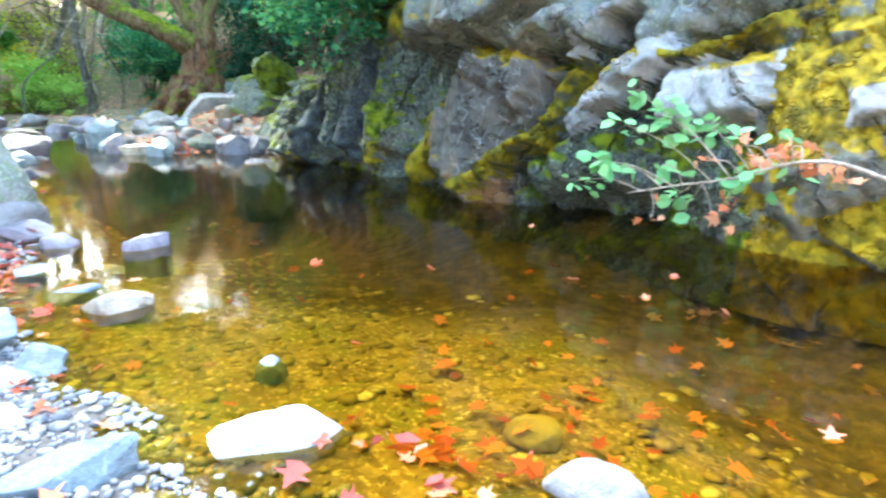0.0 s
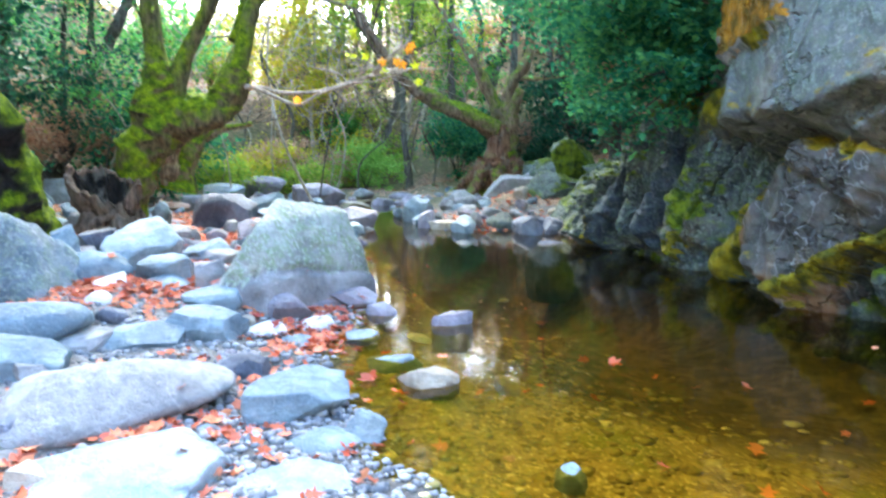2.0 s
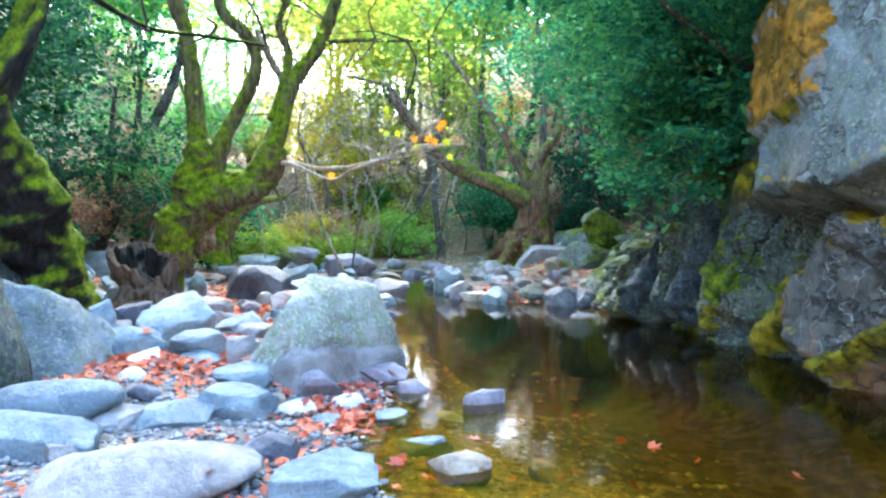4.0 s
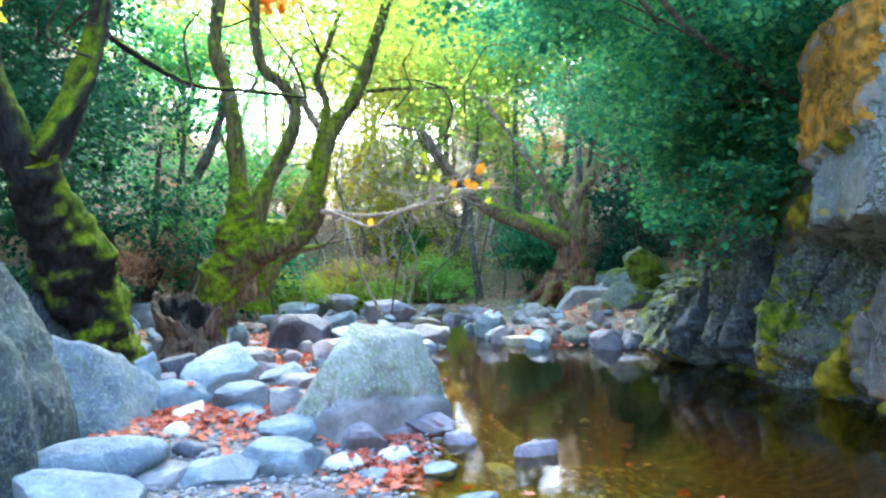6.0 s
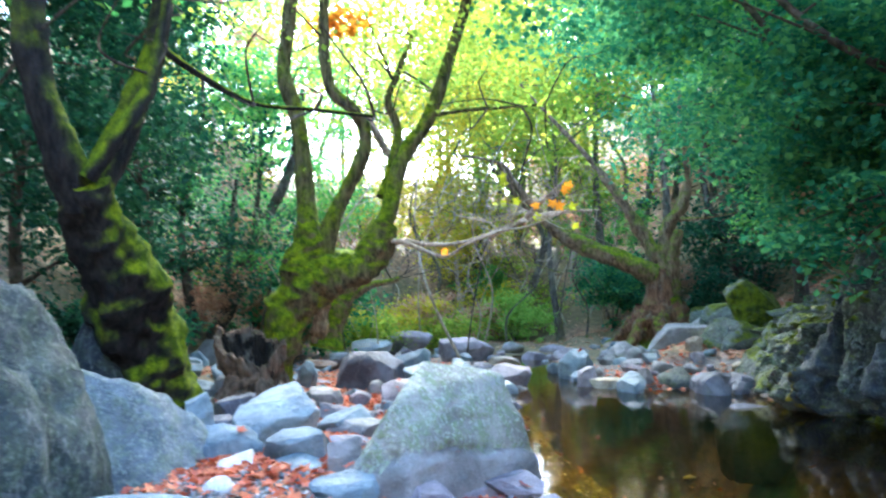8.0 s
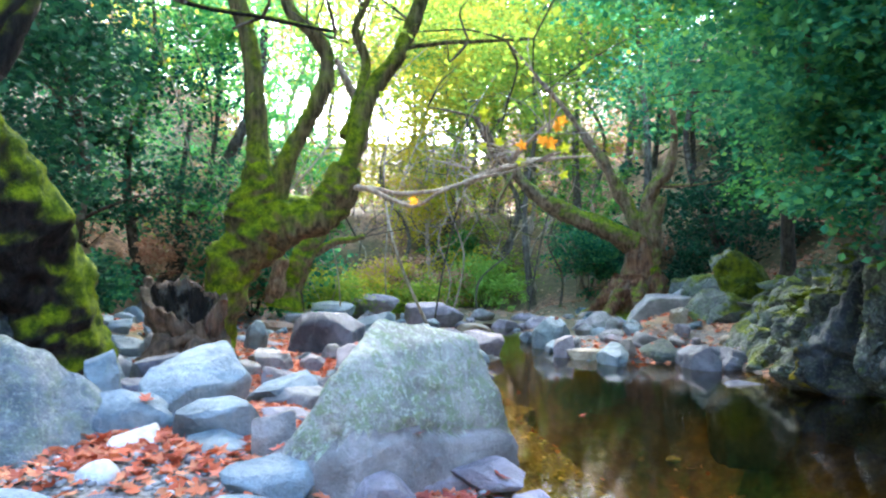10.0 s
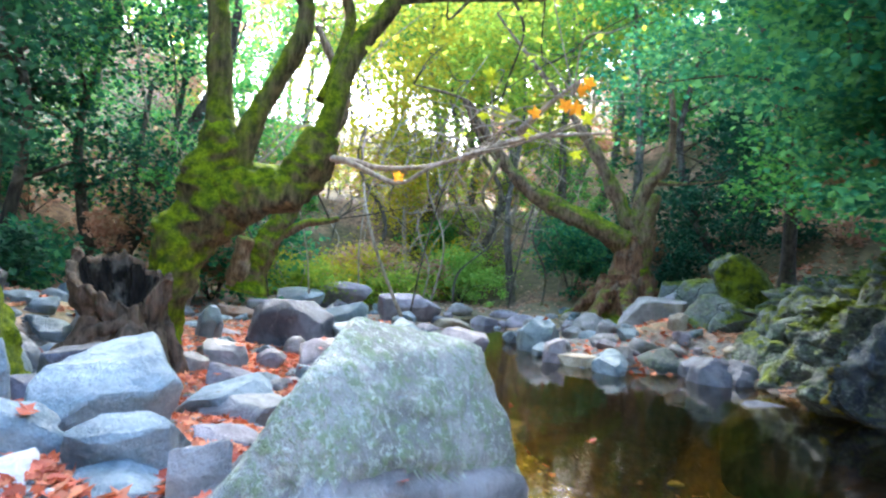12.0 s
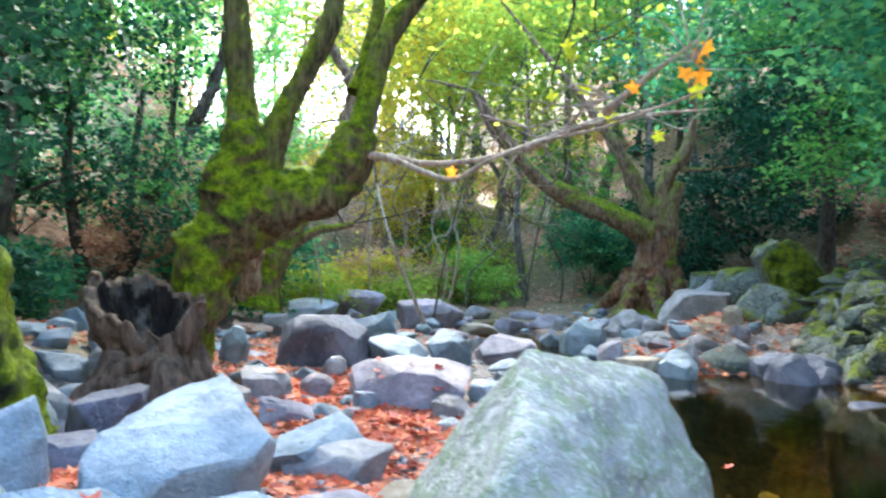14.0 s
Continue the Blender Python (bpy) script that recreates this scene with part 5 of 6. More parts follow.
# hollow stump at the foot of the forked tree
def stump():
    ob = thing("tree_stump", "rotten hollow stump with a broken rim and twisted brown roots", "stump", "trees")
    nu, nv = 44, 110
    k, th = np.meshgrid(np.linspace(0, 1, nu), np.linspace(-np.pi, np.pi, nv, endpoint=False), indexing="ij")
    bearing = np.radians([-180, -150, -120, -95, -70, -40, -12, 15, 50, 90, 130, 160, 180])
    top = np.interp(th, bearing, [1.12, 0.98, 0.86, 0.74, 0.70, 0.78, 0.98, 0.92, 0.98, 1.06, 1.10, 1.20, 1.12])
    top = top + 0.04 * fbm(np.stack([3 * np.cos(th), 3 * np.sin(th), 0 * th], -1).reshape(-1, 3), 3, 33).reshape(th.shape) + 0.05 * np.abs(np.sin(th * 8.5 + 1)) * np.abs(np.sin(th * 3 + 0.4))
    r = 0.36 + 0.20 * np.exp(-k * 6) + 0.11 * ease(k, 0.45, 0.9)
    r = r * (1 + 0.10 * (1 - 0.7 * k) * np.sin(th * 5 + 1.5 + 1.2 * k) + 0.03 * np.sin(th * 11 + 3 * k))
    p = np.stack([r * np.cos(th) - 0.10 * k, 0.9 * r * np.sin(th), k * top], -1).reshape(-1, 3)
    skin = p + 0.05 * np.stack([fbm(p * 4, 3, s) for s in (1, 2, 3)], 1) + 0.035 * np.stack([fbm(p * (19, 19, 7), 3, s) for s in (4, 5, 6)], 1)
    skin = skin.reshape(nu, nv, 3)
    j = np.linspace(0, 1, 16)[:, None, None]
    rim = skin[-1][None]
    cup = np.concatenate([rim[..., :2] * (0.86 - 0.50 * j**1.4), rim[..., 2:] + (0.46 - rim[..., 2:]) * j], -1)
    lip = np.concatenate([skin, rim * (0.97, 0.97, 1.0) + (0, 0, 0.015), cup[:2]])
    part("shell", mesh_data("shell", lip.reshape(-1, 3), grid_faces(len(lip), nv, True), BARK_STUMP), ob)
    deep = cup[1:].reshape(-1, 3)
    deep = deep + 0.03 * np.stack([fbm(deep * (12, 12, 4), 3, s) for s in (7, 8, 9)], 1)
    part("hollow", mesh_data("hollow", deep, grid_faces(15, nv, True), INNER_WOOD), ob, "dark rotten hollow")
    v, f = ICO[4]
    v = v * (0.26, 0.20, 0.32)
    v = v * (1 + 0.22 * fbm(v * 5, 3, 14) + 0.10 * fbm(v * 15, 2, 15))[:, None] + (0.06, -0.36, 0.22)
    part("burl", mesh_data("burl", v, f, BARK_STUMP), ob, "knobbly brown burl at the foot")
    for n, (pts, r0, r1) in enumerate((
            ([(-0.24, -0.22, 0.50), (-0.44, -0.30, 0.34), (-0.62, -0.36, 0.16), (-0.80, -0.40, -0.08)], 0.13, 0.07), ([(-0.16, -0.32, 0.46), (-0.30, -0.46, 0.22), (-0.42, -0.54, -0.10)], 0.10, 0.06),
            ([(0.02, -0.36, 0.56), (-0.16, -0.40, 0.50), (-0.34, -0.36, 0.44), (-0.52, -0.30, 0.24)], 0.06, 0.05), ([(0.26, -0.24, 0.46), (0.36, -0.36, 0.22), (0.42, -0.46, -0.12)], 0.10, 0.06),
            ([(0.32, -0.10, 0.46), (0.50, -0.14, 0.20), (0.62, -0.18, -0.12)], 0.12, 0.06), ([(-0.34, 0.10, 0.45), (-0.56, 0.12, 0.2), (-0.75, 0.15, -0.1)], 0.12, 0.06), ([(0.16, -0.34, 0.34), (0.24, -0.48, 0.10), (0.26, -0.56, -0.12)], 0.07, 0.05))):
        v, f = tube(pts, r0, r1, 60 + n, 0.35, 18)
        part("root", mesh_data("root", v, f, BARK_STUMP), ob)
    ob.matrix_basis = pose(-8.66, 6.74, 0.05, 0, 0, 53) @ Matrix.Diagonal((0.98, 0.95, 1.10, 1))


stump()


# ---- foliage ----
def around(az, dist, z):
    """A place by its bearing (degrees to the left of +y), distance and height, from the start of the walk."""
    return np.array([-1 - dist * math.sin(radians(az)), 1 + dist * math.cos(radians(az)), z])


def leafy_tree(az, dist, height, wide, material, seed, n, size, bark=BARK_DARK, low=0.25, name="broadleaf_tree", label="", clump=0.3, lean=(0, 0), radius=0.0):
    rng = np.random.default_rng(seed)
    foot = around(az, dist, 0)
    foot[2] = float(ground_height(foot[0:1], foot[1:2])[0]) - 0.1
    ob = thing(name, label, "tree", "trees")
    tip = foot + (lean[0], lean[1], height)
    bend = rng.normal(size=3) * (0.05 * height, 0.05 * height, 0)
    stem = [foot, foot + (tip - foot) * 0.35 + bend, foot + (tip - foot) * 0.7 - bend * 0.5, tip]
    r = radius or 0.012 * height + 0.03
    v, f = tube(stem, r, r * 0.25, seed, 0.1, flare=0.4)
    part("trunk", mesh_data("trunk", v, f, bark), ob)
    curve = spline(stem, 20)
    blobs = []
    for n_limb in range(9):
        k = low + (1 - low) * (n_limb + 0.5) / 9
        s = curve[int(k * 19)]
        a = n_limb * 2.4 + rng.uniform(0, 1)
        reach = wide * (1.15 - 0.6 * abs(k - 0.55)) * rng.uniform(0.6, 1.0)
        end = s + np.array([reach * math.cos(a), reach * math.sin(a), 0.25 * reach + rng.uniform(-0.2, 0.6)])
        v, f = tube([s, s + (end - s) * 0.5 + (0, 0, 0.1 * reach), end], r * 0.42 * (1.2 - k), r * 0.07, seed + n_limb, 0.1, 5)
        part("limb", mesh_data("limb", v, f, bark), ob)
        b = wide * rng.uniform(0.38, 0.62)
        blobs.append((*end, b, b, b * 0.7))
        blobs.append((*(s + (end - s) * 0.55 + (0, 0, 0.15 * reach)), b * 0.7, b * 0.7, b * 0.5))
    blobs.append((*tip, wide * 0.5, wide * 0.5, wide * 0.45))
    me, centre = crown_mesh(blobs, n, size, seed, material, clump)
    part("crown", me, ob)
    return ob


DARK_WORDS = "dense evergreen tree with dark glossy green leaves on the slope"
for az, dist, h, w, n, s in ((53, 20, 8.5, 2.4, 9500, 1), (58, 19, 9, 2.8, 10500, 2), (63, 16, 8.0, 2.6, 17000, 3), (70, 12.5, 8.0, 2.6, 16000, 4), (49, 26, 8.0, 2.2, 5000, 5), (77, 12, 8, 2.8, 18000, 6), (64, 19, 11, 3.2, 14000, 7)):
    leafy_tree(az, dist, h, w, LEAF_GREEN if s in (1, 2, 5) else LEAF_SHADED if s in (3, 4, 6) else LEAF_DARK, 400 + s, int(n * 1.05), 0.114, low=0.42 if s in (1, 5) else 0.2, label=DARK_WORDS)
for x, y, h, w, n, s in ((3.6, 8.4, 6.5, 2.6, 15000, 1), (1.4, 10.8, 6.2, 2.8, 17000, 2), (5.2, 6.6, 6.0, 2.6, 12000, 3), (0.0, 12.6, 6.8, 2.8, 17000, 4)):
    az, dist = math.degrees(math.atan2(-x - 1, y - 1)), math.hypot(x + 1, y - 1)
    leafy_tree(az, dist, h, w, LEAF_DARK, 420 + s, int(n * 0.9), 0.107, low=0.3, label="dark evergreen tree leaning out over the cliff", lean=(-4.2, -1.6) if s in (2, 4) else (0.6, 0.8))
for az, dist, h, w, n, s in ((2, 14.5, 7.5, 2.6, 17000, 1), (8, 18, 9.5, 2.8, 17000, 2), (-4, 13.2, 7.0, 2.8, 16000, 3), (12, 24, 11, 3.2, 13000, 4), (-12, 11, 7.0, 2.8, 12000, 5), (1, 19, 12, 3.6, 14000, 6), (-2, 11.0, 4.5, 2.0, 12000, 7)):
    leafy_tree(az, dist, h, w, LEAF_SHADED if s == 5 else LEAF_DARK if s in (2, 3, 4, 7) else LEAF_GREEN, 430 + s, int(n * 0.88), 0.117, low=0.4 if s in (2, 4) else 0.2, label="leafy green tree overhanging the rock bank", lean=(-3.6, 0.6) if s == 3 else (-1.0, -0.6))
for az, dist, h, w, n, s in ((18, 25, 12, 3.4, 12000, 1), (23, 27, 13, 3.6, 11000, 2), (27, 24, 9, 2.6, 8000, 3), (20, 33, 15, 4.0, 9000, 4)):
    leafy_tree(az, dist, h, w, LEAF_LIME if s != 1 else LEAF_GREEN, 460 + s, int(n * 0.8), 0.15, BARK, 0.5, label="tall plane tree with light green leaves", clump=0.8)
for az, dist, h, w, n, s in ((31, 28, 10, 3.2, 8500, 1), (34, 31, 10.5, 3.2, 7000, 2), (39, 27, 6.5, 2.4, 4000, 3), (28, 34, 13, 3.6, 10000, 4), (44, 33, 7, 2.6, 3000, 6), (30.5, 36, 15, 4.2, 8000, 7), (33.5, 37, 14, 4.2, 8000, 9), (37, 38, 12, 3.6, 6500, 8), (27, 45, 21, 5.5, 5200, 11), (31.5, 46, 22, 5.5, 5200, 13), (35.5, 47, 20, 5.0, 4200, 15)):
    leafy_tree(az, dist, h, w, LEAF_GOLD if s % 2 else LEAF_LIME, 480 + s, int(n * 0.9), 0.16 if s < 10 else 0.30, BARK, 0.5, label="autumn plane tree with thin yellow leaves against the light", clump=0.9)
for az, dist, h, n, s in ((33.0, 29.5, 6.5, 4500, 1), (35.5, 28, 7.0, 5000, 2), (27.5, 29, 7.5, 5000, 3)):
    leafy_tree(az, dist, h, 2.0, LEAF_LIME if s != 2 else LEAF_GOLD, 590 + s, n, 0.13, BARK_PALE, 0.15, label="small yellow-green tree at the bend of the stream", clump=0.5)
for az, dist, h, s in ((10.5, 31, 9, 1), (14.0, 34, 10, 2), (17.0, 37, 10, 3), (7.0, 33, 9, 4)):
    leafy_tree(az, dist, h, 2.8, LEAF_GREEN if s % 2 else LEAF_DARK, 640 + s, 3600, 0.26, BARK_DARK, 0.08, label="leafy tree on the far valley side", clump=0.6)
# trees out of view behind the walk, added to shade the banks and rocks
for az, dist, h, s in ((140, 16, 6, 1), (168, 18, 6, 2), (195, 17, 6, 3), (222, 16, 6, 4), (112, 10, 8, 5), (250, 16, 6, 6), (93, 11.5, 8.5, 7)):
    leafy_tree(az, dist, h, 3.0, LEAF_DARK, 600 + s, 1800, 0.29, low=0.2, label="unseen evergreen tree added to block sky light", clump=0.4)
# farther wood
rng = np.random.default_rng(77)
for n in range(34):
    az, dist = 4 + 68 * (n + rng.uniform(0, 1)) / 34, rng.uniform(36, 58)
    open_sky = 36 < az < 52
    h = rng.uniform(9, 16) if open_sky else rng.uniform(9, 15)
    leafy_tree(az, dist, h, h * 0.26, (LEAF_GREEN, LEAF_LIME, LEAF_GOLD, LEAF_GREEN, LEAF_RUST)[n % 5], 520 + n, 1700 if open_sky else 2400, 0.30 if open_sky else 0.34, BARK if n % 2 else BARK_PALE, 0.45,
               label="distant woodland tree on the valley side", clump=1.2 if open_sky else 0.7)
# bare thin stems between the trees
for n in range(54):
    az, dist = rng.uniform(23, 56), rng.uniform(16, 36)
    ft = around(az, dist, 0)
    ft[2] = float(ground_height(ft[0:1], ft[1:2])[0]) - 0.1
    if float(shore_distance(ft[0:1], ft[1:2])[0]) < 1.0:
        continue
    hh = rng.uniform(3.5, 8)
    ln = rng.normal(size=2) * 0.26 * hh
    ob = thing("sapling", "thin bare leaning stem in the wood", "sapling", "bare stems")
    wob = [rng.normal(size=3) * (0.05 * hh, 0.05 * hh, 0) for _ in range(4)]
    pts = [ft] + [ft + np.array((ln[0] * k**1.5, ln[1] * k**1.5, hh * k * (1 - 0.12 * k))) + w for k, w in zip((0.25, 0.5, 0.75, 1.0), wob)]
    v, f = tube(pts, rng.uniform(0.022, 0.055), 0.010, 700 + n, 0.08, 6)
    part("stem", mesh_data("stem", v, f, BARK_PALE if n % 3 else BARK), ob)
    spray(ob, [spline(pts, 8)[k] for k in (3, 4, 5, 6)], 730 + n, 1.3, 0.02, 0.5, 2, BARK_PALE if n % 2 else BARK)


def bush(x, y, w, h, material, seed, n, size, label, name="bush", z=None, clump=0.18):
    g = float(ground_height(np.array([x]), np.array([y]))[0]) if z is None else z
    rng = np.random.default_rng(seed)
    ob = thing(name, label, "bush", "undergrowth")
    blobs = [(x + rng.uniform(-0.5, 0.5) * w, y + rng.uniform(-0.5, 0.5) * w, g + h * rng.uniform(0.25, 0.75), w * 0.35, w * 0.35, h * 0.35) for _ in range(7)]
    me, centre = crown_mesh(blobs, n, size, seed, material, clump)
    part("leaves", me, ob)
    for b in blobs:
        v, f = tube([(x, y, g - 0.05), (0.5 * (x + b[0]), 0.5 * (y + b[1]), g + 0.3 * h), b[:3]], 0.02, 0.006, seed, 0.05, 5)
        part("stem", mesh_data("stem", v, f, BARK_DARK), ob)
    return ob


bush(-13.6, 21.9, 2.9, 1.9, LEAF_MOUND, 801, 9000, 0.10, "bright green shrub on the mound by the stream")
for az, dist, w, h, mat, s, words in ((34, 29, 2, 1.3, LEAF_GREEN, 1, "green undergrowth below the trees"), (22.5, 22, 2.2, 2.6, LEAF_DARK, 2, "dark green ivy thicket beside the old tree"), (38, 24, 3, 2.0, LEAF_RUST, 3, "rust-brown shrub in the wood"),
                                      (43, 24, 2.2, 1.2, LEAF_LIME, 4, "low yellow-green shrub in the wood"), (55, 19, 3.0, 2.2, LEAF_RUST, 5, "dry reddish-brown shrub on the slope"), (62, 15.5, 2.6, 1.6, LEAF_DARK, 6, "dark shrub on the slope"),
                                      (47, 27, 3, 2.0, LEAF_GREEN, 8, "green thicket in the wood"), 
                                      (30, 38, 4, 2.5, LEAF_LIME, 10, "green thicket deep in the wood"), (40, 40, 4, 2, LEAF_LIME, 11, "lit shrub deep in the wood"), (24, 30, 4, 4, LEAF_GREEN, 12, "green thicket deep in the wood"),
                                      # this shrub's near-black leaves take the place of a cave shadow
                                      (66, 12.5, 2.2, 1.4, LEAF_SHADED, 13, "near-black shrub filling the shadow behind the rocks")):
    q = around(az, dist, 0)
    bush(q[0], q[1], w, h, mat, 810 + s, 5200, 0.12, words)
for n in range(13):
    q = around(-2 + 2.6 * n, (22 if n < 7 else 37) + 7 * ((n * 7) % 5) / 4, 0)
    bush(q[0], q[1], 4.2, (3.4 if n < 7 else 2.2) + 0.5 * (n % 3), LEAF_SHADED if n < 7 else (LEAF_LIME, LEAF_RUST, LEAF_RUST)[n % 3], 860 + n, 3600 if n < 7 else 1800, 0.17, "tall green thicket on the valley side", clump=0.35)
for n in range(9):
    q = around(34 + 2.4 * n, 31 + 5 * ((n * 4) % 5) / 4, 0)
    bush(q[0], q[1], 3.4, 3.2 + 0.8 * (n % 2), (LEAF_RUST, LEAF_LIME, LEAF_RUST, LEAF_GOLD)[n % 4], 830 + n, 1700, 0.17, ("dry brown thicket deep in the wood", "yellow-green thicket deep in the wood")[n % 2], clump=0.5)
for n in range(8):
    q = around(50 + 4 * n, 19 + 4 * ((n * 3) % 4) / 3, 0)
    bush(q[0], q[1], 3.6, 3.0 if n < 4 else 4.6, LEAF_SHADED if n > 3 else (LEAF_DARK, LEAF_LIME, LEAF_RUST)[n % 3], 880 + n, 3000, 0.16, "dense thicket on the wooded slope", clump=0.35)
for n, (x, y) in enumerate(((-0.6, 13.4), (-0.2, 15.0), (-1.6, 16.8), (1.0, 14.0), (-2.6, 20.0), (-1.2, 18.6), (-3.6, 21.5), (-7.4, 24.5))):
    bush(x, y, 1.8, 1.1, (LEAF_SHADED, LEAF_RUST, LEAF_DARK)[n % 3], 850 + n, 2600, 0.09, ("dark low shrub on the steep bank", "dry brown shrub on the steep bank", "green low shrub on the steep bank")[n % 3])
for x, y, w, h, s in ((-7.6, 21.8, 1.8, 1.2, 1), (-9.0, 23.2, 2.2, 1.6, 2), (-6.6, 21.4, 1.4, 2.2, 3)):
    bush(x, y, w, h, LEAF_SHADED, 890 + s, 3200, 0.10, "dark ivy thicket at the foot of the old tree")
for az, dist, w, h, mat, s in ((43, 20, 1.8, 1.1, LEAF_LIME, 1), (40.5, 22, 2.2, 1.8, LEAF_GOLD, 2), (37, 21.5, 1.6, 1.0, LEAF_LIME, 3), (33, 26, 2.6, 2.4, LEAF_GOLD, 4), (46, 23, 2.4, 2.4, LEAF_LIME, 5), (28.5, 27, 2.4, 2.2, LEAF_LIME, 6)):
    q = around(az, dist, 0)
    bush(q[0], q[1], w, h, mat, 895 + s, 1900, 0.12, "yellow-green undergrowth behind the mossy trees", clump=0.35)
bush(-1.7, 11.5, 1.1, 0.8, LEAF_RUST, 843, 1800, 0.09, "patch of dry reddish leaves at the cliff top", z=2.3)
bush(0.6, 9.2, 2.4, 1.8, LEAF_DARK, 840, 9000, 0.095, "dark evergreen bush hanging over the cliff top", z=3.4)
bush(-1.4, 11.9, 2.2, 1.6, LEAF_DARK, 841, 8500, 0.095, "green bush leaning out over the rocks", z=2.2)
bush(-10.2, 2.2, 2.4, 1.8, LEAF_SHADED, 846, 6000, 0.11, "dark evergreen bush on top of the rock wall", z=5.2)
bush(2.4, 8.4, 2.6, 1.6, LEAF_DARK, 842, 7000, 0.11, "dark evergreen bush on top of the crag", z=4.0)


ob = thing("branch", "leafy green branch reaching out from the cliff over the water", "branch", "undergrowth")
for n, (end, tip) in enumerate((((-2.0, 9.2, 2.35), 0), ((-1.7, 9.0, 1.9), 1), ((-1.3, 9.3, 2.7), 2))):
    v, f = tube([(-0.2, 10.4, 2.6), (-1.0, 9.8, 2.7 - 0.2 * n), end], 0.03, 0.008, 70 + n, 0.05, 7)
    part("limb", mesh_data("limb", v, f, BARK_DARK), ob)
blobs = [(-2.0, 9.2, 2.35, 0.5, 0.5, 0.3), (-1.6, 9.2, 2.0, 0.5, 0.5, 0.35), (-1.2, 9.4, 2.6, 0.6, 0.6, 0.35), (-0.8, 9.7, 2.3, 0.5, 0.5, 0.4)]
part("crown", crown_mesh(blobs, 1900, 0.10, 71, LEAF_DARK, 0.14)[0], ob)


# sapling at the water's edge with bright leaves and an orange autumn branch
def shore_sapling():
    ob = thing("sapling", "green-leaved sapling with an orange autumn branch on the rock bank", "sapling", "undergrowth")
    rng = np.random.default_rng(9)
    stem = [(3.6, 4.3, 0.45), (3.15, 4.1, 0.66), (2.78, 4.06, 0.76), (2.54, 4.21, 0.84), (2.32, 4.34, 0.82), (2.06, 4.60, 0.68), (1.75, 4.80, 0.60), (1.40, 4.92, 0.52)]
    v, f = tube(stem, 0.020, 0.006, 4, 0.08, 8)
    part("stem", mesh_data("stem", v, f, BARK_PALE), ob)
    line = spline(stem, 40)
    green, orange = [], []
    # ends of the side twigs: place, from where on the stem, leaves, whether autumn-coloured
    for x, y, z, k, count, hue in ((1.45, 4.95, 1.26, 28, 13, 0), (1.60, 4.90, 1.12, 28, 15, 0), (1.80, 4.84, 1.10, 26, 15, 0), (1.96, 4.78, 1.04, 25, 10, 0), (1.36, 4.98, 1.04, 30, 9, 0), (1.14, 5.03, 0.76, 34, 13, 0), (1.03, 5.05, 0.60, 37, 11, 0),
                                   (1.28, 5.0, 0.72, 35, 11, 0), (1.64, 4.89, 0.74, 33, 7, 0), (1.76, 4.85, 0.52, 32, 9, 0), (1.80, 4.82, 0.42, 31, 4, 0), (2.04, 4.70, 0.62, 28, 9, 0), (2.2, 4.62, 0.70, 26, 9, 0), (2.44, 4.5, 0.63, 22, 7, 0), (2.28, 4.47, 1.02, 22, 3, 0),
                                   (2.08, 4.57, 0.92, 24, 4, 1), (2.18, 4.5, 0.84, 23, 6, 1), (2.36, 4.42, 0.92, 21, 7, 1), (2.48, 4.36, 0.80, 19, 6, 1), (2.66, 4.26, 0.74, 16, 4, 1), (1.88, 4.66, 0.80, 27, 3, 1), (1.56, 4.8, 0.34, 36, 4, 1), (1.95, 4.64, 0.38, 31, 5, 1), (2.05, 4.62, 0.5, 28, 3, 1)):
        e, s = np.array((x, y, z)), line[k]
        v, f = tube([s, 0.5 * (s + e) + (0.02, 0, 0.05 if z > s[2] else 0.0), e], 0.007, 0.003, 5, 0.05, 5)
        part("twig", mesh_data("twig", v, f, BARK_PALE), ob)
        for _ in range(count):
            (orange if hue else green).append(s + (e - s) * rng.uniform(0.65, 1.05) + rng.normal(size=3) * (0.055, 0.05, 0.045))
    v, f = leaf_faces(np.array(green), 0.115, rng, "round", 0.75)
    part("leaves", mesh_data("leaves", v, f, LEAF_BRIGHT, False), ob, "fresh bright green leaves")
    v, f = leaf_faces(np.array(orange), 0.10, rng, "plane", 0.9)
    part("leaves", mesh_data("leaves", v, f, LEAF_SALMON, False), ob, "salmon-orange autumn leaves")


shore_sapling()


# a long twig of the leaning tree with yellow leaves at its end
v, f = tube([(-7.5, 3.4, 5.3), (-5.4, 1.6, 4.7), (-4.2, 1.1, 3.9), (-3.4, 1.3, 3.1), (-3.08, 1.4, 2.76)], 0.03, 0.005, 77, 0.05, 7)
part("branch", mesh_data("branch", v, f, BARK_DARK), leaning)


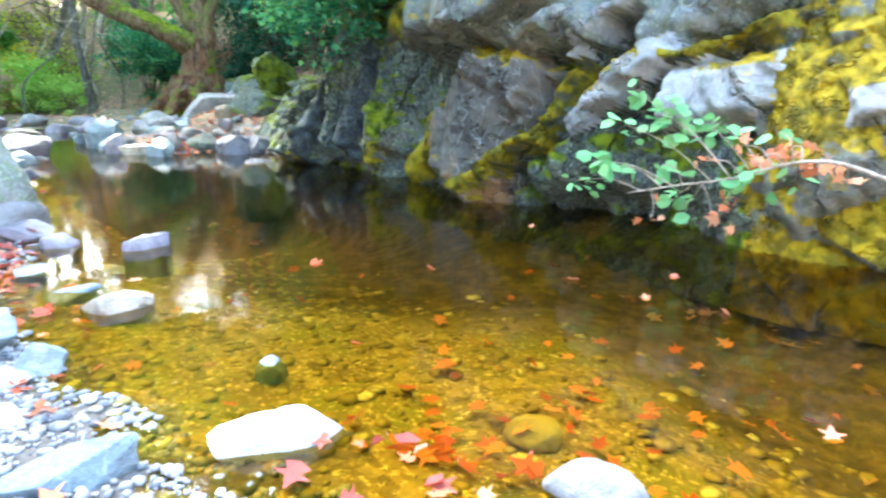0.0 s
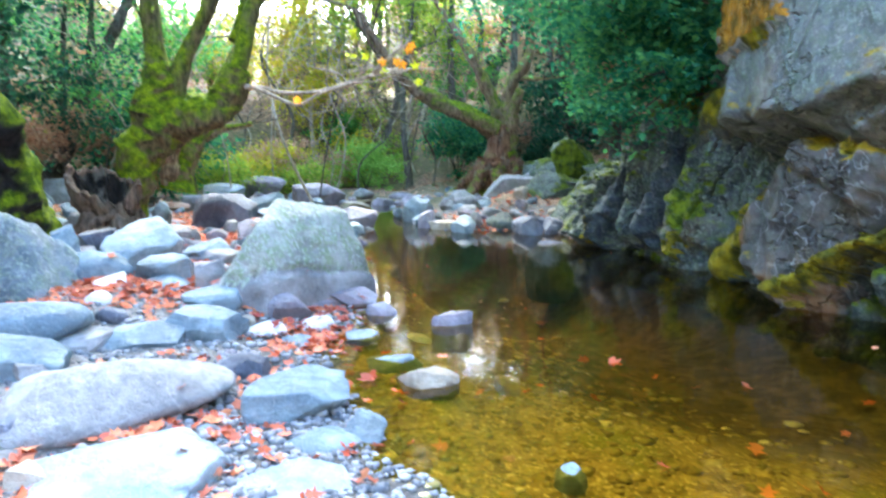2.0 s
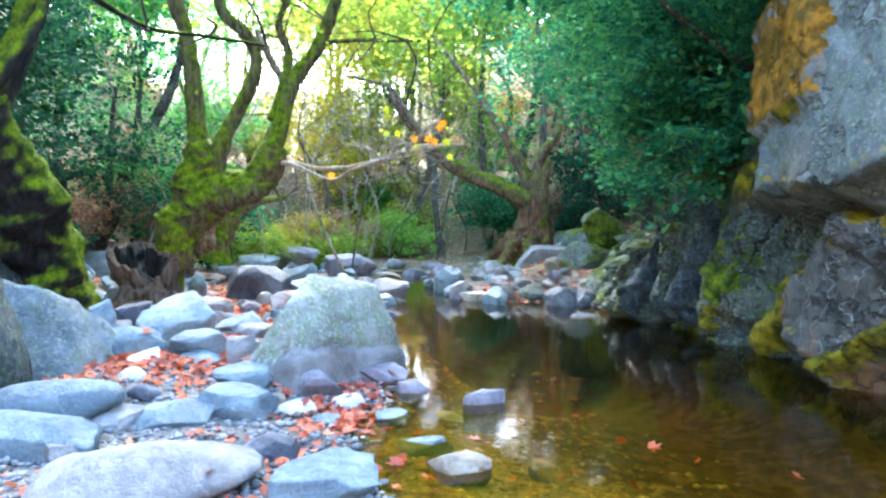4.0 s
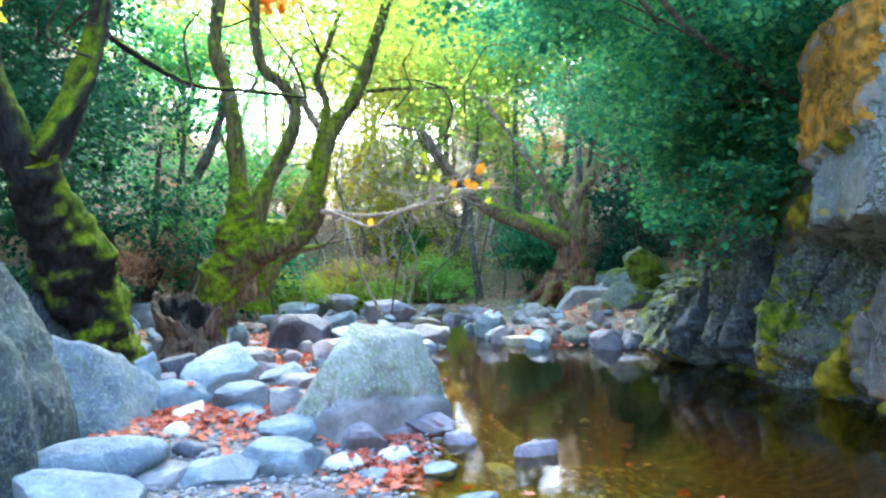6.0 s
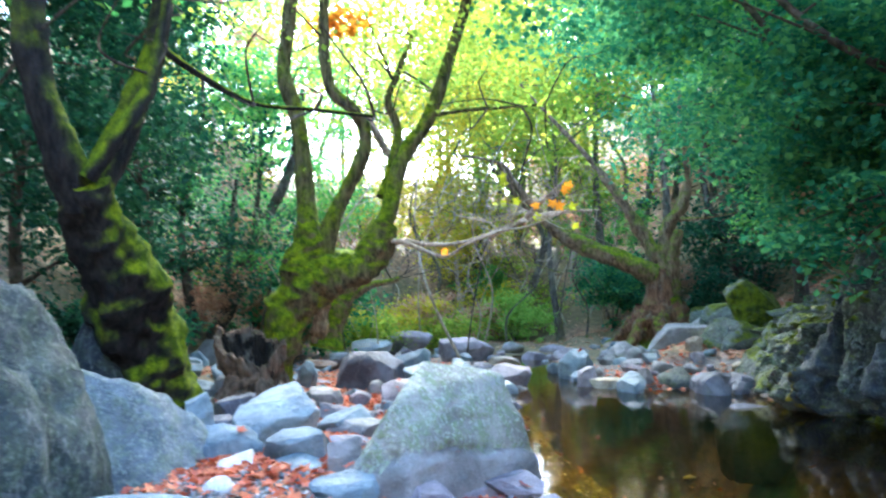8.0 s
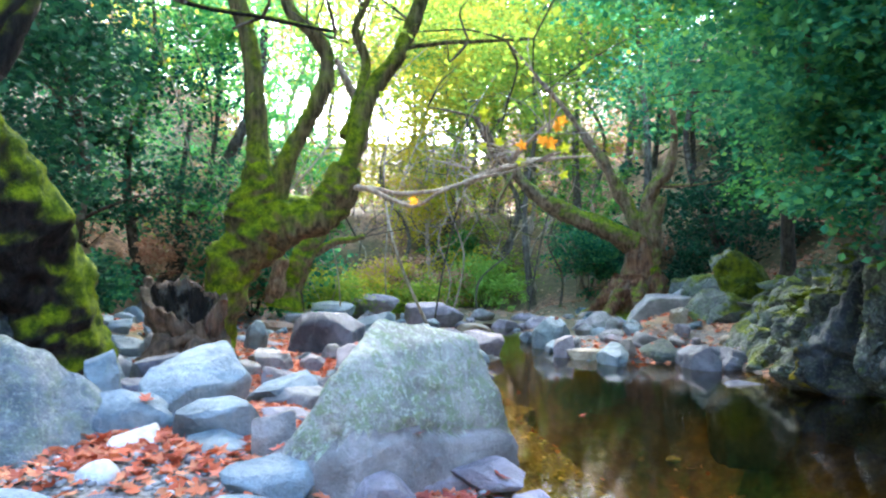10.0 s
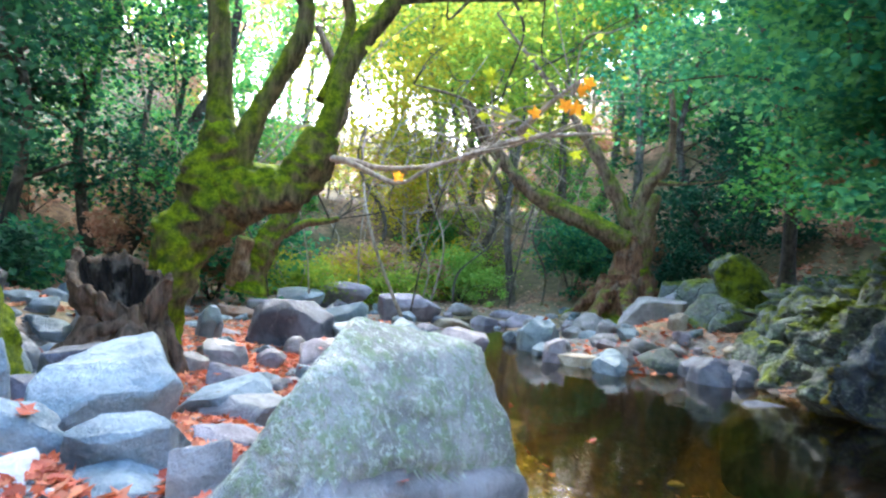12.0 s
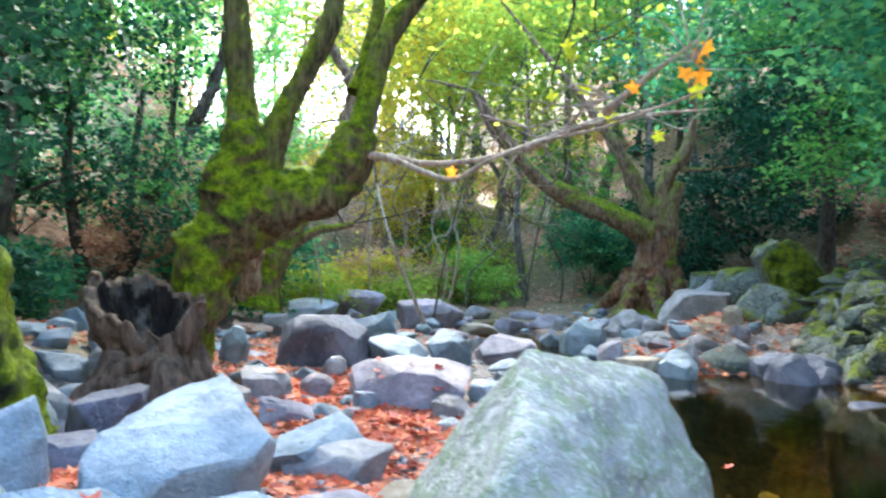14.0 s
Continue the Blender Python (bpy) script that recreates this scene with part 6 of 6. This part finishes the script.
# leaves that hang on the pale branch and before the rocks
def hanging_leaf(x, y, z, size, material, seed, label, way=(-0.6, 0.8, 0), loose=0.35):
    rng = np.random.default_rng(seed)
    # five pointed lobes with small teeth, a notch at the stalk, and a slight fold along the midrib
    a = np.linspace(-math.pi, math.pi, 61)[:-1]
    lobe = np.cos(a * 2.5) ** 2
    r = size * 0.62 * (0.56 + 0.44 * lobe) * (1 - 0.22 * np.abs(a) / math.pi) * (1 + 0.10 * np.cos(a * 15 + 0.6))
    x_, y_ = r * np.sin(a), r * np.cos(a)
    rim = np.stack([x_, y_, 0.22 * np.abs(x_) + 0.04 * size * np.sin(3 * a + seed)], 1)
    v = np.concatenate([[(0, 0, 0)], rim])
    f = [(0, n + 1, (n + 1) % 60 + 1) for n in range(60)]
    ob = new("leaf", mesh_data("leaf", v, np.array(f), material, False))
    turn = look((0, 0, 0), (way[0] + rng.normal() * loose, way[1] + rng.normal() * loose, way[2] + rng.normal() * loose), rng.uniform(0, 360))
    ob.matrix_basis = Matrix.Translation((x, y, z)) @ turn
    tagged(ob, label, "leaf", "hanging leaves")


for n, (x, y, z) in enumerate(((-4.15, 7.69, 2.88), (-4.22, 7.72, 2.84), (-4.15, 7.43, 2.63), (-4.25, 7.47, 2.66), (-4.7, 7.9, 2.74), (-6.73, 8.7, 2.37))):
    hanging_leaf(x, y, z, 0.12, LEAF_ORANGE, 900 + n, "orange autumn plane leaf still on its branch")
for n, (x, y, z) in enumerate(((-4.28, 8.03, 2.69), (-5.07, 8.59, 2.70), (-5.23, 8.03, 3.12), (-5.28, 8.1, 3.22), (-4.8, 9.16, 2.60), (-5.6, 8.6, 2.95), (-5.2, 8.3, 2.9))):
    hanging_leaf(x, y, z, 0.12, LEAF_YELLOW, 920 + n, "yellow-green plane leaf still on its branch")
for n, (x, y, z) in enumerate(((-3.06, 1.41, 2.68), (-3.32, 1.24, 2.86))):
    hanging_leaf(x, y, z, 0.14, LEAF_YELLOW, 940 + n, "large yellow-green leaf at the end of a long twig", (-0.9, 0.3, 0.4), 0.12)


# ---- scattered stones, gravel, litter ----
from mathutils.bvhtree import BVHTree
tops_v = np.concatenate([v for v, f in BUILT])
shift = np.cumsum([0] + [len(v) for v, f in BUILT])
tops = BVHTree.FromPolygons([Vector(q) for q in tops_v], [tuple(int(i) + int(s) for i in tri) for (v, f), s in zip(BUILT, shift) for tri in f])


def stone_top(x, y):
    hit = tops.ray_cast(Vector((x, y, 6)), Vector((0, 0, -1)))
    return hit[0] if hit[0] is not None else None


rng = np.random.default_rng(5)
SHAPES = [[mesh_data("stone", *rock_shape(1.0, rng.uniform(0.6, 0.95), rng.uniform(0.3, 0.6), 600 + 10 * m + k, "bsrb"[k], 3), ROCK[hue]) for k in range(4)]
          for m, hue in enumerate(("blue", "grey", "pale", "lilac", "dark", "tan"))]
HUES = ("blue", "grey", "pale", "lilac", "dark", "tan")
made = 0
for n in range(6000):
    if made >= 190:
        break
    x, y = rng.uniform(-14, 0.2), rng.uniform(0.6, 17)
    s = float(shore_distance(np.array([x]), np.array([y]))[0])
    side = (x + 1.2) * 0.83 + (y - 6.5) * 0.56
    if side > 0.3 or s < -0.15 or s > 6.5 or stone_top(x, y) is not None or math.hypot(x, y) < 1.0:
        continue
    w = rng.choice((0.10, 0.14, 0.18, 0.24, 0.32, 0.40)) * (1.25 if y > 9 else 1.0)
    m = int(rng.choice(6, p=(0.3, 0.25, 0.17, 0.13, 0.09, 0.06)))
    ob = new("stone", SHAPES[m][int(rng.integers(4))])
    ob.matrix_basis = pose(x, y, float(ground_height(np.array([x]), np.array([y]))[0]) - 0.02, rng.uniform(-12, 12), rng.uniform(-12, 12), rng.uniform(0, 360)) @ Matrix.Scale(float(w), 4)
    tagged(ob, f"small {WORDS[HUES[m]]} stone among gravel and leaves", "stone", "bank pebbles")
    made += 1


def pebbles(name, label, n, lo, hi, area, material, flat, seed, test):
    rng = np.random.default_rng(seed)
    x, y = rng.uniform(area[0], area[1], n * 4), rng.uniform(area[2], area[3], n * 4)
    s = shore_distance(x, y)
    keep = np.flatnonzero(test(x, y, s))[:n]
    x, y = x[keep], y[keep]
    z = ground_height(x, y)
    n = len(x)
    base, faces = ICO[1]
    r = (lo * (hi / lo) ** rng.uniform(0, 1, n))[:, None, None]
    b = np.repeat(base[None], n, 0) * rng.uniform(0.6, 1.15, (n, 1, 3)) * (1, 1, flat)
    b = b * (1 + rng.uniform(-0.18, 0.18, (n, len(base), 1)))
    a = rng.uniform(0, 2 * np.pi, n)
    c, d = np.cos(a)[:, None], np.sin(a)[:, None]
    b = np.stack([b[..., 0] * c - b[..., 1] * d, b[..., 0] * d + b[..., 1] * c, b[..., 2]], -1) * r
    b += np.stack([x, y, z + r[:, 0, 0] * flat * 0.35], -1)[:, None, :]
    f = (np.arange(n)[:, None, None] * len(base) + faces[None]).reshape(-1, 3)
    tagged(new(name, mesh_data(name, b.reshape(-1, 3), f, material)), label, "gravel", kind="stuff")


for n in range(46):
    a, r = rng.uniform(0, 2 * math.pi), 1.9 * math.sqrt(rng.uniform())
    x, y, w = -10.6 + r * math.cos(a), 6.4 + 0.8 * r * math.sin(a), float(rng.choice((0.25, 0.35, 0.45, 0.6)))
    if stone_top(x, y) is not None:
        continue
    m = int(rng.choice(6, p=(0.35, 0.25, 0.15, 0.1, 0.1, 0.05)))
    ob = new("stone", SHAPES[m][int(rng.integers(4))])
    ob.matrix_basis = pose(x, y, float(ground_height(np.array([x]), np.array([y]))[0]) - 0.03, rng.uniform(-15, 15), rng.uniform(-15, 15), rng.uniform(0, 360)) @ Matrix.Scale(w, 4)
    tagged(ob, f"{WORDS[HUES[m]]} stone in the rubble behind the mossy trunk", "stone", "bank pebbles")
made = 0
for n in range(2000):
    if made >= 50:
        break
    x, y = rng.uniform(-10, -3.2), rng.uniform(11.8, 19)
    s = float(shore_distance(np.array([x]), np.array([y]))[0])
    side = (x + 1.2) * 0.83 + (y - 6.5) * 0.56
    if side < 0 or side > 2.4 or s < -0.1 or s > 2.2 or stone_top(x, y) is not None:
        continue
    w = rng.choice((0.18, 0.25, 0.34, 0.46))
    m = int(rng.choice(6, p=(0.2, 0.3, 0.05, 0.35, 0.05, 0.05)))
    ob = new("stone", SHAPES[m][int(rng.integers(4))])
    ob.matrix_basis = pose(x, y, float(ground_height(np.array([x]), np.array([y]))[0]) - 0.02, rng.uniform(-12, 12), rng.uniform(-12, 12), rng.uniform(0, 360)) @ Matrix.Scale(float(w), 4)
    tagged(ob, f"{WORDS[HUES[m]]} stone on the low shelf below the old tree", "stone", "bank pebbles")
    made += 1
pebbles("gravel", "mixed grey and white gravel between the bank stones", 3000, 0.012, 0.05, (-10, 0.6, 0.6, 12), PEBBLE, 0.6, 3, lambda x, y, s: (s > -0.12) & (s < 5) & ((x + 1.2) * 0.83 + (y - 6.5) * 0.56 < 0))
pebbles("gravel", "wet grey gravel at the edge of the water", 3800, 0.008, 0.035, (-3.4, 0.0, 0.9, 3.2), PEBBLE, 0.6, 6, lambda x, y, s: (s > -0.22) & (s < 1.2))
pebbles("gravel", "loose grey pebbles between the larger stones", 3800, 0.012, 0.045, (-6.6, -2.0, 2.0, 6.4), PEBBLE, 0.6, 8, lambda x, y, s: (s > -0.1) & (s < 3.2))
pebbles("bed_pebbles", "amber pebbles and cobbles under the clear water", 3200, 0.010, 0.075, (-6, 3.5, 0.8, 10), BED_PEBBLE, 0.11, 4, lambda x, y, s: (s < -0.02) & (lattice(np.floor(x * 997), np.floor(y * 991), np.zeros(len(x)), 3) > ease(x + y, 2.5, 6.5)))


def fallen(name, label, spots, size, material, seed, on_stone=0.05, lift=0.012, floating=False):
    """Fallen leaves round the given spots (x, y, spread, count)."""
    rng = np.random.default_rng(seed)
    at = np.concatenate([rng.normal(size=(int(c), 2)) * r + (x, y) for x, y, r, c in spots])
    z = ground_height(at[:, 0], at[:, 1]) + lift + rng.uniform(0, 0.02, len(at))
    keep = []
    for n, (x, y) in enumerate(at):
        hit = stone_top(x, y)
        if hit is not None and hit.z > z[n]:
            if rng.uniform() > on_stone or hit.z > 0.62:
                continue
            z[n] = hit.z + 0.012
        elif floating and z[n] < 0:
            z[n] = 0.004 if rng.uniform() < 0.12 else z[n] + 0.03
        keep.append(n)
    c = np.column_stack([at, z])[keep]
    v, f = leaf_faces(c, size, rng, "plane", 0.4)
    k = len(v) // len(c)
    v = v.reshape(-1, k, 3)
    v[..., 2] = c[:, None, 2] + np.clip((v[..., 2] - c[:, None, 2]) * 0.75, -0.015, 0.05)
    tagged(new(name, mesh_data(name, v.reshape(-1, 3), f, material, False)), label, "leaves", kind="stuff")


SPOTS = [(-4.4, 4.9, 0.35, 150), (-5.2, 4.5, 0.45, 220), (-6.0, 4.9, 0.5, 200), (-5.3, 5.4, 0.35, 150), (-6.8, 4.7, 0.4, 120), (-3.2, 3.0, 0.3, 60), (-2.9, 2.4, 0.25, 40), (-7.6, 7.4, 0.6, 260), (-8.2, 8.4, 0.6, 260),
         (-9.2, 8.8, 0.6, 200), (-7.0, 6.7, 0.5, 150), (-8.6, 6.2, 0.4, 120), (-7.8, 5.6, 0.4, 120), (-10.5, 10, 0.9, 220), (-6, 8.2, 0.4, 50), (-12, 12, 1.4, 260), (-12.5, 8, 1.5, 260), (-5.6, 13.2, 0.4, 70), (-4.9, 12.6, 0.3, 60),
         (-5.0, 15.0, 0.9, 110), (-2.4, 2.0, 0.5, 60), (-3.6, 1.6, 0.6, 90), (-3.4, 4.3, 0.2, 50), (-5.4, 6.6, 0.4, 160), (-6.4, 7.4, 0.45, 200), (-7.0, 5.0, 0.4, 160), (-5.6, 4.1, 0.35, 140), (-7.3, 8.9, 0.5, 160), (-4.6, 16.4, 0.8, 160), (-4.3, 18.2, 0.9, 160), (-3.2, 17.0, 0.8, 120)]
fallen("leaf_litter", "fallen orange and red-brown plane leaves between the stones", [(x, y, r * 1.1, c * 3) for x, y, r, c in SPOTS], 0.088, LEAF_LITTER, 21, 0.006)
fallen("leaf_litter", "red fallen leaves lodged among stones at the waterline", [(-3.9, 5.1, 0.25, 60), (-4.1, 5.6, 0.2, 40), (-6.7, 7.6, 0.4, 80), (-7.1, 8.2, 0.35, 60), (-3.4, 4.5, 0.2, 30), (0.1, 2.25, 0.35, 24)], 0.11, LEAF_PINK, 22, floating=True)
fallen("sunken_leaves", "orange and yellow leaves lying in the shallow water", [(0.2, 2.4, 0.45, 60), (1.6, 3.3, 0.7, 26), (-0.4, 4.0, 1.4, 30), (-2.3, 3.9, 0.35, 16), (-4, 9, 1.4, 16)], 0.10, LEAF_LITTER, 23, floating=True)
fallen("slope_litter", "brown dead leaves covering the wooded slopes", [(-5.3, 19.0, 1.2, 900), (-4.5, 17.6, 0.8, 500), (-3.2, 16.6, 1.0, 700), (-6.2, 20.6, 1.2, 500), (-3.4, 15.0, 1.0, 600), (-1.5, 13.2, 1.2, 900), (-1.2, 15.5, 1.5, 500), (3.4, 5.6, 1.0, 160), (-15, 9, 2.5, 400), (-14, 6, 2, 300), (-3, 17.5, 1.5, 500), (-6, 21.5, 1.5, 400), (-9, 22, 1.6, 400), (-11, 21, 1.4, 300), (-1, 18, 1.6, 400), (0.5, 16, 1.5, 400), (-2.4, 20, 1.5, 500), (-11.5, 8.2, 1.3, 700), (-12.5, 10.5, 1.4, 500)], 0.12, LEAF_RUST, 24)
